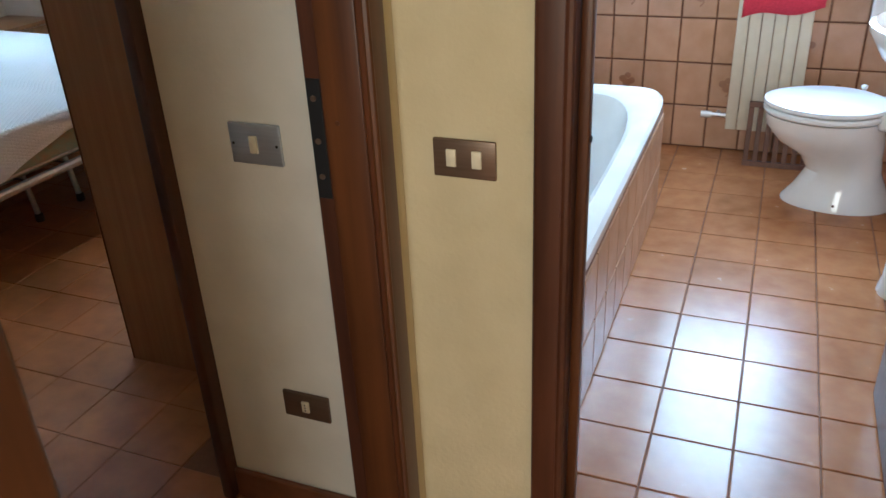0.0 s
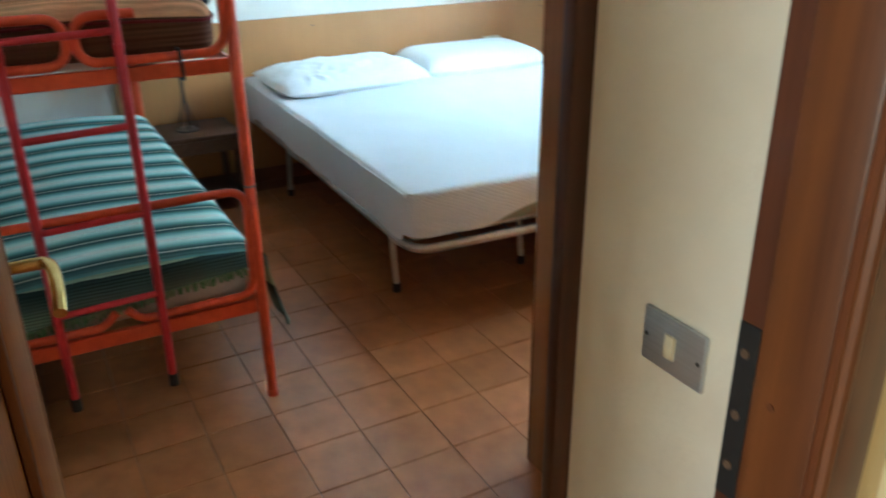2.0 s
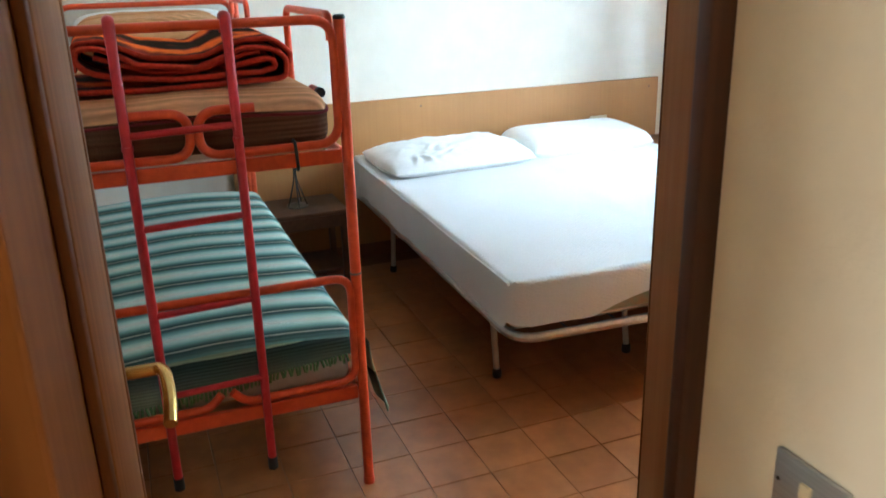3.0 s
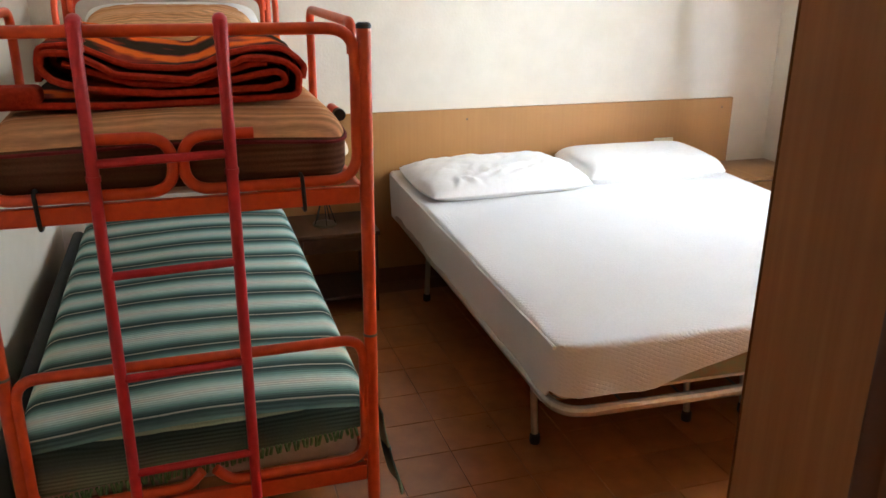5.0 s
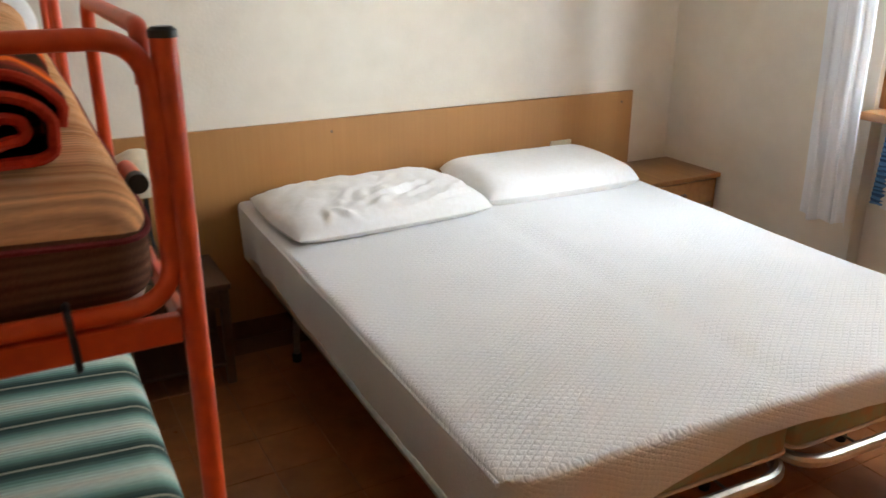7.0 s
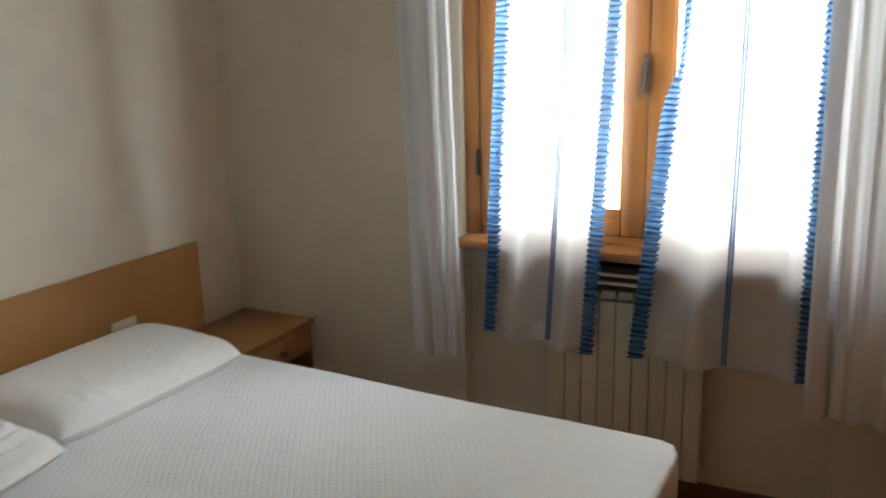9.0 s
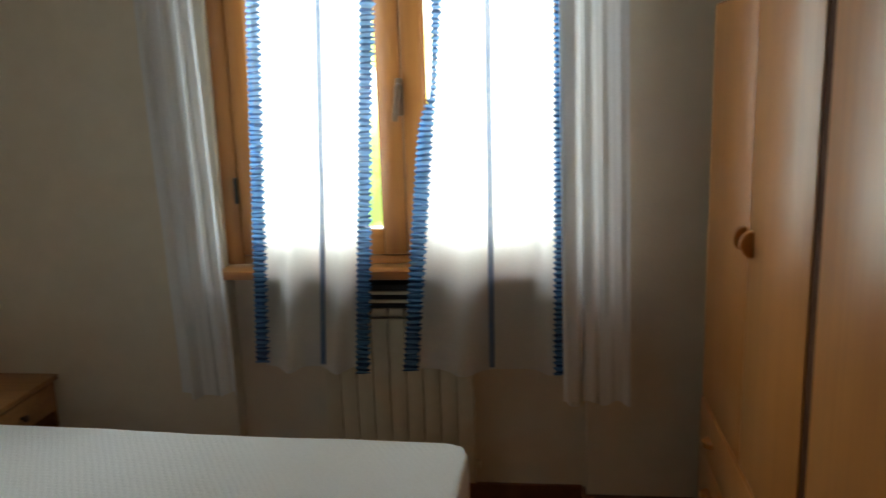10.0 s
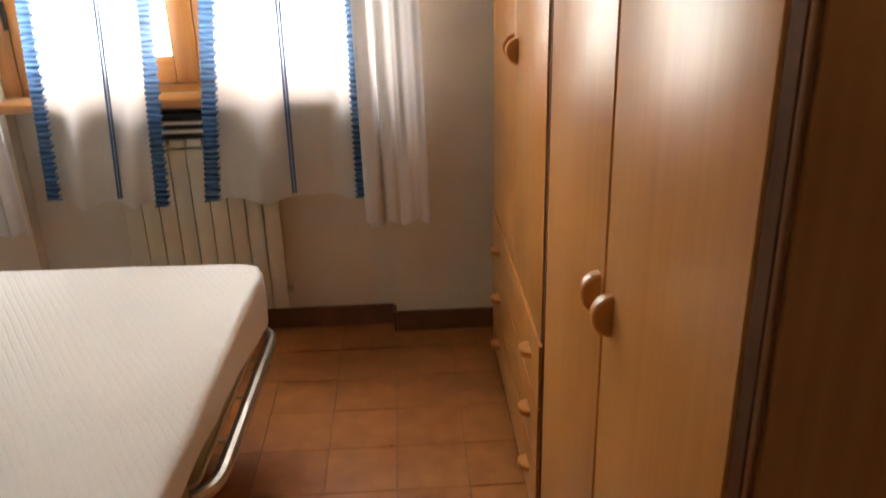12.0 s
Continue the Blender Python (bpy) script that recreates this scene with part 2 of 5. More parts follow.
M["ticking"] = mat("green_floral_ticking", (0.30, 0.40, 0.29), (0.46, 0.30, 0.20), (22, 22, 30), 0.85, bump=0.15, bump_scale=200, big=0.12, spec=0.2)
M["greypad"] = mat("dark_gap_grey", (0.055, 0.060, 0.062), None, (80, 80, 80), 0.9, bump=0.2, bump_scale=200)
M["pinkpad"] = mat("pale_mattress_cloth", (0.62, 0.50, 0.42), (0.56, 0.44, 0.36), (60, 60, 60), 0.9, bump=0.2, bump_scale=200, spec=0.2)
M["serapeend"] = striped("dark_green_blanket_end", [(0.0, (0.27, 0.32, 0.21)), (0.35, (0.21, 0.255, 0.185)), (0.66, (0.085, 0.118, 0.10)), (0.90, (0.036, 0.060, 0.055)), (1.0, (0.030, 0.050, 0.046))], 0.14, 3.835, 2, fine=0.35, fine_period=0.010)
M["fringe"] = mat("green_fringe", (0.07, 0.17, 0.06), (0.24, 0.36, 0.17), (130, 130, 130), 0.9, bump=0.5, bump_scale=250)
M["redwool"] = mat("dark_red_wool", (0.50, 0.046, 0.018), (0.36, 0.028, 0.012), (90, 90, 90), 0.95, bump=0.6, bump_scale=320, spec=0.15)
M["radiator"] = mat("cream_enamel", (0.66, 0.60, 0.47), (0.62, 0.56, 0.43), (20, 20, 20), 0.35, big=0.04)
M["ceramic"] = mat("white_ceramic", (0.82, 0.81, 0.79), None, (5, 5, 5), 0.10, big=0.02, coat=0.3)
M["pinktowel"] = mat("pink_towel", (0.72, 0.055, 0.10), (0.58, 0.035, 0.07), (150, 150, 150), 0.95, bump=0.6, bump_scale=300)
M["rack"] = mat("brown_rack_wood", (0.15, 0.060, 0.030), (0.09, 0.034, 0.016), (40, 40, 3), 0.5)
M["shade"] = mat("cream_lamp_shade", (0.72, 0.62, 0.46), None, (40, 40, 40), 0.7)
M["sheer"] = sheer("white_sheer_lace", (0.90, 0.90, 0.91), 0.74, 0.26, 0.03)
M["voile"] = sheer("white_voile", (0.92, 0.91, 0.89), 0.48, 0.52, 0.06)
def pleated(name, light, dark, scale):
    """Thin gathered cloth: pleat shade painted as dark lines over a lighter backlit weave."""
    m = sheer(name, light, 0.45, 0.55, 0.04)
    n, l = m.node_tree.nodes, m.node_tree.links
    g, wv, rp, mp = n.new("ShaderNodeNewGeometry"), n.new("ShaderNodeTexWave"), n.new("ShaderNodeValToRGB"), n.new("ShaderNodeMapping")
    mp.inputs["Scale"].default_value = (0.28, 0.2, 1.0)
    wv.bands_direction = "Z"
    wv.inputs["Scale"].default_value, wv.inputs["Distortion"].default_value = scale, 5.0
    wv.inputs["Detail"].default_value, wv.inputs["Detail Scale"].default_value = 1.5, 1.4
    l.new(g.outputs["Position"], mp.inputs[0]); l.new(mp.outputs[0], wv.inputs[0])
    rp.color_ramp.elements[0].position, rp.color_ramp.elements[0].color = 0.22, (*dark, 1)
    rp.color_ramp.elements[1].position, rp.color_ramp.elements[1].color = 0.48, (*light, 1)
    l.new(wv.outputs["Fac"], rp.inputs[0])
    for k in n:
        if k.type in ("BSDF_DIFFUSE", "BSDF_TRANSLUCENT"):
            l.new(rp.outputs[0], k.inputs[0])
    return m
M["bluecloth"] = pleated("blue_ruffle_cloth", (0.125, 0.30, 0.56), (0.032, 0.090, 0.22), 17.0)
M["bluedark"] = sheer("blue_stripe_cloth", (0.13, 0.25, 0.48), 0.5, 0.5, 0.04)
W_, G2, G3 = (0.52, 0.66, 0.59), (0.19, 0.345, 0.30), (0.030, 0.056, 0.052)
M["serape"] = striped("green_striped_blanket", [(0.0, (0.55, 0.54, 0.42)), (0.03, G3), (0.13, (0.075, 0.125, 0.112)), (0.24, G2), (0.38, W_), (0.50, (0.66, 0.66, 0.57)), (0.62, W_), (0.76, G2), (0.87, (0.075, 0.125, 0.112)), (0.97, G3), (1.0, (0.55, 0.54, 0.42))], 0.185, 4.0, 0, fine=0.30, fine_period=0.012)
B1, B2, B3 = (0.58, 0.275, 0.118), (0.45, 0.192, 0.074), (0.65, 0.345, 0.175)
M["brownblanket"] = striped("tan_striped_blanket", [(0.0, B1), (0.2, B3), (0.35, B2), (0.40, B1), (0.47, B2), (0.52, B3), (0.60, B2), (0.64, B1), (0.85, B3), (1.0, B1)], 0.32, 4.1, 0, wobble=0.022, fine=0.26, fine_period=0.019)
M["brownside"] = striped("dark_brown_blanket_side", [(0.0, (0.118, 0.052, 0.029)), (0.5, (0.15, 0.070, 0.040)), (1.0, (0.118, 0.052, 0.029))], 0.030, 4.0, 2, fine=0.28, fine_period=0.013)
M["maroon"] = mat("maroon_blanket_edge", (0.20, 0.022, 0.022), None, (90, 90, 90), 0.95, bump=0.4, bump_scale=300)
O1, O2 = (0.88, 0.15, 0.010), (0.030, 0.013, 0.005)
M["flame"] = striped("orange_brown_patterned_wool", [(0.0, O2), (0.22, O2), (0.30, (0.30, 0.030, 0.014)), (0.42, O1), (0.60, O1), (0.68, (0.30, 0.030, 0.014)), (0.80, O2), (1.0, O2)], 0.33, 3.80, 0, wobble=0.36)

def glass_material():
    m = bpy.data.materials.new("window_glass")
    m.use_nodes = True
    n, l = m.node_tree.nodes, m.node_tree.links
    n.remove(n["Principled BSDF"])
    t, g, x, f = n.new("ShaderNodeBsdfTransparent"), n.new("ShaderNodeBsdfGlossy"), n.new("ShaderNodeMixShader"), n.new("ShaderNodeFresnel")
    g.inputs["Roughness"].default_value = 0.02
    l.new(f.outputs[0], x.inputs[0]); l.new(t.outputs[0], x.inputs[1]); l.new(g.outputs[0], x.inputs[2])
    l.new(x.outputs[0], n["Material Output"].inputs[0])
    return m
M["glass"] = glass_material()

def backdrop_material():
    m = bpy.data.materials.new("bright_garden_distance")
    m.use_nodes = True
    n, l = m.node_tree.nodes, m.node_tree.links
    n.remove(n["Principled BSDF"])
    e, g, no, rp = n.new("ShaderNodeEmission"), n.new("ShaderNodeNewGeometry"), n.new("ShaderNodeTexNoise"), n.new("ShaderNodeValToRGB")
    no.inputs["Scale"].default_value, no.inputs["Detail"].default_value = 1.4, 9
    l.new(g.outputs["Position"], no.inputs["Vector"])
    for k, (p, c) in enumerate([(0.36, (0.16, 0.26, 0.06, 1)), (0.50, (0.75, 0.80, 0.25, 1)), (0.60, (1, 1, 1, 1))]):
        if k > 1:
            rp.color_ramp.elements.new(p)
        rp.color_ramp.elements[k].position, rp.color_ramp.elements[k].color = p, c
    l.new(no.outputs[0], rp.inputs[0]); l.new(rp.outputs[0], e.inputs[0])
    e.inputs[1].default_value = 10.0
    l.new(e.outputs[0], n["Material Output"].inputs[0])
    return m
M["backdrop"] = backdrop_material()

# ---------- mesh helpers ----------
def base_of(ob):
    p = Vector((0, 0, 0))
    while ob:
        p += ob.location
        ob = ob.parent
    return p

def smooth(bm, angle=35):
    for f in bm.faces:
        f.smooth = True
    for e in bm.edges:
        if len(e.link_faces) == 2 and e.calc_face_angle(0) > radians(angle):
            e.smooth = False

def part(name, bm, material, parent=None, label="", round_=True):
    """Links a bmesh, given in world metres, as one mesh object under a thing or a part."""
    bmesh.ops.recalc_face_normals(bm, faces=bm.faces[:])
    if round_:
        smooth(bm)
    if parent:
        bmesh.ops.translate(bm, vec=-base_of(parent), verts=bm.verts[:])
    me = bpy.data.meshes.new(name)
    bm.to_mesh(me)
    bm.free()
    for k in material if isinstance(material, list) else [material]:
        me.materials.append(M[k])
    ob = new(name, me)
    if parent:
        ob.parent = parent
    if label:
        tagged(ob, label)
    return ob

def thing(name, at, label, category, group="", kind=""):
    ob = new(name)
    ob.location = at
    ob.empty_display_size = 0.1
    return tagged(ob, label, category, group, kind)

def single(name, bm, material, label, category, group="", kind=""):
    return tagged(part(name, bm, material), label, category, group, kind)

def box(a, b, bevel=0.0, seg=1, bm=None):
    bm = bm or bmesh.new()
    lo, hi = [min(p) for p in zip(a, b)], [max(p) for p in zip(a, b)]
    r = bmesh.ops.create_cube(bm, size=1)
    for v in r["verts"]:
        v.co = Vector([lo[i] + (hi[i] - lo[i]) * (v.co[i] + 0.5) for i in range(3)])
    if bevel:
        es = list({e for v in r["verts"] for e in v.link_edges})
        bmesh.ops.bevel(bm, geom=es, offset=bevel, segments=seg, profile=0.5, affect="EDGES")
    return bm

def tube(path, r, n=10, closed=False, bm=None, flat=1.0):
    """A round bar along a line of points."""
    bm = bm or bmesh.new()
    P = [Vector(p) for p in path]
    N = len(P)
    tan = [((P[(i + 1) % N] if closed or i < N - 1 else P[i]) - (P[i - 1] if closed or i > 0 else P[i])).normalized() for i in range(N)]
    up = Vector((0, 0, 1)) if abs(tan[0].z) < 0.9 else Vector((1, 0, 0))
    u = (up - tan[0] * up.dot(tan[0])).normalized()
    rings = []
    for i in range(N):
        u = (u - tan[i] * u.dot(tan[i])).normalized()
        w = tan[i].cross(u)
        rings.append([bm.verts.new(P[i] + (u * math.cos(2 * math.pi * k / n) + w * flat * math.sin(2 * math.pi * k / n)) * r) for k in range(n)])
    for i in range(N if closed else N - 1):
        a, b = rings[i], rings[(i + 1) % N]
        for k in range(n):
            bm.faces.new((a[k], a[(k + 1) % n], b[(k + 1) % n], b[k]))
    if not closed:
        bm.faces.new(rings[0])
        bm.faces.new(rings[-1][::-1])
    return bm

def bent(points, r, n=6, closed=False):
    """A line with its corners rounded to radius r."""
    P = [Vector(p) for p in points]
    out = []
    N = len(P)
    for i in range(N):
        if not closed and i in (0, N - 1):
            out.append(P[i]); continue
        a, b, c = P[i - 1], P[i], P[(i + 1) % N]
        d1, d2 = (a - b), (c - b)
        k = min(r, d1.length * 0.49, d2.length * 0.49)
        s, e = b + d1.normalized() * k, b + d2.normalized() * k
        for j in range(n + 1):
            t = j / n
            out.append(s * (1 - t) ** 2 + b * 2 * t * (1 - t) + e * t * t)
    return out

def rounded(a, b, r, step=0.06, bottom=True, bm=None, shape=None):
    """A soft block between two corners with rounded edges, in a grid of faces."""
    bm = bm or bmesh.new()
    lo, hi = Vector([min(p) for p in zip(a, b)]), Vector([max(p) for p in zip(a, b)])
    def cuts(x0, x1):
        q = [x0, x0 + r * 0.3, x0 + r * 0.65, x0 + r]
        k = max(1, int((x1 - x0 - 2 * r) / step))
        q += [x0 + r + (x1 - x0 - 2 * r) * j / k for j in range(1, k)]
        return q + [x1 - r, x1 - r * 0.65, x1 - r * 0.3, x1]
    C = [cuts(lo[i], hi[i]) for i in range(3)]
    made = {}
    def vert(p):
        key = tuple(round(v, 5) for v in p)
        if key not in made:
            c = Vector([min(max(p[i], lo[i] + r), hi[i] - r) for i in range(3)])
            d = Vector(p) - c
            q = c + d.normalized() * r if d.length > 1e-6 else c
            made[key] = bm.verts.new(shape(q) if shape else q)
        return made[key]
    for ax in range(3):
        i, j = (ax + 1) % 3, (ax + 2) % 3
        for side in (lo[ax], hi[ax]):
            if ax == 2 and side == lo[2] and not bottom:
                continue
            for m in range(len(C[i]) - 1):
                for k in range(len(C[j]) - 1):
                    q = []
                    for di, dj in ((0, 0), (1, 0), (1, 1), (0, 1)):
                        p = [0, 0, 0]
                        p[ax], p[i], p[j] = side, C[i][m + di], C[j][k + dj]
                        q.append(vert(p))
                    if len(set(q)) == 4:
                        bm.faces.new(q)
    return bm

def disc(c, r, h, axis=2, n=20, bm=None, bevel=0.0, half=False):
    """A round (or half-round) plate or peg of height h from c along an axis."""
    bm = bm or bmesh.new()
    i, j = (axis + 1) % 3, (axis + 2) % 3
    span = math.pi if half else 2 * math.pi
    cnt = n + 1 if half else n
    levels = [(0, r), (h, r)] if not bevel else [(0, r), (h - math.copysign(bevel, h), r), (h, r - bevel)]
    rings = []
    for d, rr in levels:
        ring = []
        for k in range(cnt):
            p = [c[0], c[1], c[2]]
            t = span * k / n
            p[i] += rr * math.cos(t); p[j] += rr * math.sin(t); p[axis] += d
            ring.append(bm.verts.new(p))
        rings.append(ring)
    for a, b in zip(rings, rings[1:]):
        for k in range(cnt):
            bm.faces.new((a[k], a[(k + 1) % cnt], b[(k + 1) % cnt], b[k]))
    bm.faces.new(rings[0]); bm.faces.new(rings[-1][::-1])
    return bm

def lathe(profile, c, n=28, sx=1.0, sy=1.0, bm=None):
    """Turned shape about z: profile of (radius, z)."""
    bm = bm or bmesh.new()
    rings = [[bm.verts.new((c[0] + r * sx * math.cos(2 * math.pi * k / n), c[1] + r * sy * math.sin(2 * math.pi * k / n), c[2] + z)) for k in range(n)] for r, z in profile]
    for a, b in zip(rings, rings[1:]):
        for k in range(n):
            bm.faces.new((a[k], a[(k + 1) % n], b[(k + 1) % n], b[k]))
    bm.faces.new(rings[0]); bm.faces.new(rings[-1][::-1])
    return bm

# ---------- structure ----------
H = 2.7
S = dict(kind="structure")
def wall(name, boxes, material, label):
    bm = bmesh.new()
    for a, b in boxes:
        box(a, b, bm=bm)
    return tagged(part(name, bm, material, round_=False), label, "wall", **S)

wall("wall_headboard_side", [((-4.08, -1.2, 0), (-3.95, 2.9, H))], "plaster", "white plastered bedroom wall behind the headboard")
wall("wall_bunk_side", [((-3.95, -1.2, 0), (-0.159, -1.06, H))], "plaster", "white plastered bedroom wall along the bunk bed")
NX0, NX1, WZ0, WZ1 = -2.86, -1.575, 0.90, 2.2
wall("wall_window", [((-3.95, 2.62, 0), (NX0, 2.90, H)), ((NX1, 2.62, 0), (-0.64, 2.90, H)), ((NX0, 2.69, 0), (NX1, 2.90, WZ0)), ((NX0, 2.62, WZ1), (NX1, 2.90, H))], "plaster", "white plastered bedroom wall with a window and a radiator niche")
wall("wall_between_bedroom_and_bath", [((-0.64, 0.076, 0), (-0.56, 2.9, H))], "plaster", "plastered partition wall behind the wardrobe")
wall("wall_bath_front", [((-0.569, 0.029, 0), (-0.06, 0.12, H))], "stub", "ivory plastered wall with a light switch and a socket")
wall("wall_corridor_end", [((-0.0595, 0.0, 0), (0.19, 0.12, H)), ((0.19, 0.0, 2.1), (0.98, 0.12, H)), ((0.98, 0.0, 0), (1.3, 0.12, H))], "cream", "cream painted corridor wall between two doors")
wall("wall_corridor_bedroom", [((-0.159, -3.1, 0), (-0.06, -0.80, H)), ((-0.159, -0.80, 2.1), (-0.06, 0.028, H)), ((-0.159, -0.0815, 0), (-0.06, 0.028, 2.1))], "cream", "cream painted corridor wall with the bedroom door")
wall("wall_corridor_east", [((1.2, -3.1, 0), (1.3, 0.0, H))], "cream", "cream painted corridor side wall")
# unseen end wall; its opening is added to go with the fill lamp
wall("wall_corridor_south", [((-0.159, -3.2, 0), (0.23, -3.1, H)), ((1.13, -3.2, 0), (1.3, -3.1, H)), ((0.23, -3.2, 0), (1.13, -3.1, 1.0)), ((0.23, -3.2, 2.2), (1.13, -3.1, H))], "cream", "cream painted unseen wall with an opening added for fill light")
BX0, BX1, BY = -0.56, 1.16, 2.74
wall("wall_bath_east", [((BX1, 0.12, 0), (1.3, 2.9, H))], "walltile", "tiled bathroom side wall")
ceil = bmesh.new()
box((-4.08, -3.2, H), (1.3, 2.9, H + 0.12), bm=ceil)
tagged(part("ceiling", ceil, "ceiling", round_=False), "plain white painted ceiling", "ceiling", **S)

# corner guard on the wall's end
single("corner_trim", box((-0.600, -0.005, 0), (-0.570, 0.075, H), 0.006, 2), "jambdark", "dark wooden trim on the wall's outer corner", "trim", kind="structure")

# skirting
def skirting(name, runs):
    bm = bmesh.new()
    for a, b in runs:
        box(a, b, 0.003, 1, bm)
    return tagged(part(name, bm, "skirt"), "glazed brown ceramic skirting along the wall foot", "baseboard", **S)
skirting("baseboard", [((-3.93, 2.605, 0), (NX0, 2.619, 0.083)), ((NX0 + 0.012, 2.676, 0), (NX1 - 0.012, 2.689, 0.083)), ((NX1, 2.605, 0), (-1.2, 2.619, 0.083)), ((NX1 - 0.012, 2.605, 0), (NX1 - 0.001, 2.675, 0.083)), ((-3.949, 0.0, 0), (-3.937, 2.60, 0.083)), ((-3.9, -1.059, 0), (-1.1, -1.047, 0.083)), ((-0.568, 0.014, 0), (-0.178, 0.028, 0.083)), ((-0.045, -0.014, 0), (0.168, -0.001, 0.083))])

# ---------- bedroom door ----------
frame1 = thing("door_1", (-0.17, -0.4, 0), "varnished brown wooden bedroom door standing open, with its frame", "door", kind="structure")
part("door_lining", box((-0.139, -0.106, 0), (-0.068, -0.082, 2.1), 0.004, 2), "jamb", frame1)
part("door_rebate", box((-0.171, -0.098, 0), (-0.140, -0.074, 2.1), 0.003, 1), "jambdark", frame1)
part("door_casing", box((-0.067, -0.112, 0), (-0.046, -0.052, 2.14), 0.006, 3), "jambmid", frame1)
part("casing_bead", tube([(-0.050, -0.108, 0), (-0.050, -0.108, 2.13)], 0.007, 8), "jamb", frame1)
part("door_casing", box((-0.176, -0.073, 0), (-0.160, -0.004, 2.14), 0.006, 2), "jambdark", frame1)
part("door_lining", box((-0.17, -0.80, 0), (-0.07, -0.785, 2.1), 0.004, 2), "jamb", frame1)
part("door_casing", box((-0.069, -0.85, 0), (-0.046, -0.782, 2.14), 0.009, 3), "jamb", frame1)
part("door_head", box((-0.17, -0.7845, 2.075), (-0.07, -0.107, 2.1), 0.004, 2), "jamb", frame1)
strike = part("strike_plate", box((-0.168, -0.1005, 0.886), (-0.143, -0.097, 1.086), 0.001), "plastic", frame1, "blackened steel strike plate")
for z in (0.925, 0.985, 1.055):
    part("screw", disc((-0.156, -0.1025, z), 0.005, 0.002, 1, 10), "bronze", strike)
part("plug", disc((-0.115, -0.1075, 1.02), 0.004, 0.003, 1, 10), "jambdark", frame1)
# leaf, swung into the bedroom
leaf = part("door_leaf", box((-0.955, -0.764, 0.008), (-0.175, -0.722, 2.07), 0.003, 1), "leafwood", frame1)
for z0, z1 in ((0.14, 1.95),):
    fr = bmesh.new()
    for a, b in (((-0.85, -0.721, z0), (-0.82, -0.706, z1)), ((-0.41, -0.721, z0), (-0.38, -0.706, z1)), ((-0.819, -0.721, z0), (-0.411, -0.706, z0 + 0.03)), ((-0.819, -0.721, z1 - 0.03), (-0.411, -0.706, z1))):
        box((a[0], a[1], a[2]), (b[0], b[1] - 0.006, b[2]), 0.003, 2, fr)
    part("panel_moulding", fr, "leafdark", leaf)
    part("raised_panel", box((-0.79, -0.721, z0 + 0.06), (-0.44, -0.712, z1 - 0.06), 0.006, 2), "leafwood", leaf)
hd = part("door_handle", tube(bent([(-0.90, -0.722, 0.985), (-0.90, -0.668, 0.985), (-0.88, -0.662, 0.985), (-0.83, -0.660, 0.975), (-0.785, -0.665, 0.955)], 0.03), 0.0095, 12), "brass", frame1, "curved polished brass lever handle")
part("rosette", box((-0.918, -0.722, 0.90), (-0.882, -0.716, 1.03), 0.004, 2), "brass", hd)
part("lock_plate", box((-0.9565, -0.755, 0.88), (-0.954, -0.731, 1.07), 0.001), "chrome", frame1)

# ---------- bathroom door ----------
frame2 = thing("door_2", (0.6, 0.06, 0), "dark varnished wooden bathroom door frame with the door open inwards", "door", kind="structure")
part("door_casing", box((0.172, -0.022, 0), (0.232, -0.001, 2.14), 0.009, 3), "jambdark", frame2)
part("casing_bead", tube([(0.226, -0.020, 0), (0.226, -0.020, 2.1)], 0.008, 8), "jambdark", frame2)
part("door_lining", box((0.191, 0.001, 0), (0.222, 0.125, 2.1), 0.004, 2), "jamb", frame2)
part("door_stop", box((0.2225, 0.06, 0), (0.242, 0.085, 2.08), 0.005, 2), "jamb", frame2)
part("door_lining", box((0.955, 0.001, 0), (0.979, 0.125, 2.1), 0.004, 2), "jambdark", frame2)
part("door_head", box((0.222, 0.001, 2.075), (0.955, 0.125, 2.1), 0.004, 2), "jambdark", frame2)
part("door_casing", box((0.95, -0.022, 0), (1.01, -0.001, 2.14), 0.009, 3), "jambdark", frame2)
leaf2 = part("door_leaf", box((0.872, 0.135, 0.008), (0.908, 0.90, 2.07), 0.003, 1), "jambdark", frame2)
part("keyhole", disc((0.2425, 0.072, 0.965), 0.006, 0.002, 0, 10), "plastic", frame2)

# ---------- switch plates ----------
def plate(name, x0, x1, z0, z1, y, material, keys, label, category, screws=True):
    t = thing(name, ((x0 + x1) / 2, y, (z0 + z1) / 2), label, category)
    part("cover_plate", box((x0, y - 0.007, z0), (x1, y + 0.001, z1), 0.0025, 2), material, t)
    for kx0, kx1, kz0, kz1 in keys:
        part("rocker", box((kx0, y - 0.012, kz0), (kx1, y - 0.0065, kz1), 0.002, 2), "ivory", t)
    if screws:
        for sx in (x0 + 0.008, x1 - 0.008):
            part("screw", disc((sx, y - 0.0082, (z0 + z1) / 2), 0.0028, 0.0012, 1, 10), "plastic", t)
    return t
plate("light_switch", 0.0, 0.108, 0.907, 0.973, 0.0, "bronze", [(0.024, 0.041, 0.927, 0.957), (0.068, 0.085, 0.927, 0.957)], "bronze metal plate with two ivory switches on the cream wall", "switch", screws=False)
plate("light_switch", -0.420, -0.311, 0.878, 0.957, 0.027, "steelplate", [(-0.376, -0.359, 0.901, 0.935)], "brushed metal plate with one ivory switch on the wall", "switch")
sk = plate("wall_socket", -0.396, -0.284, 0.288, 0.354, 0.027, "bronze", [(-0.349, -0.331, 0.308, 0.336)], "bronze metal socket plate low on the ivory wall", "socket", screws=False)
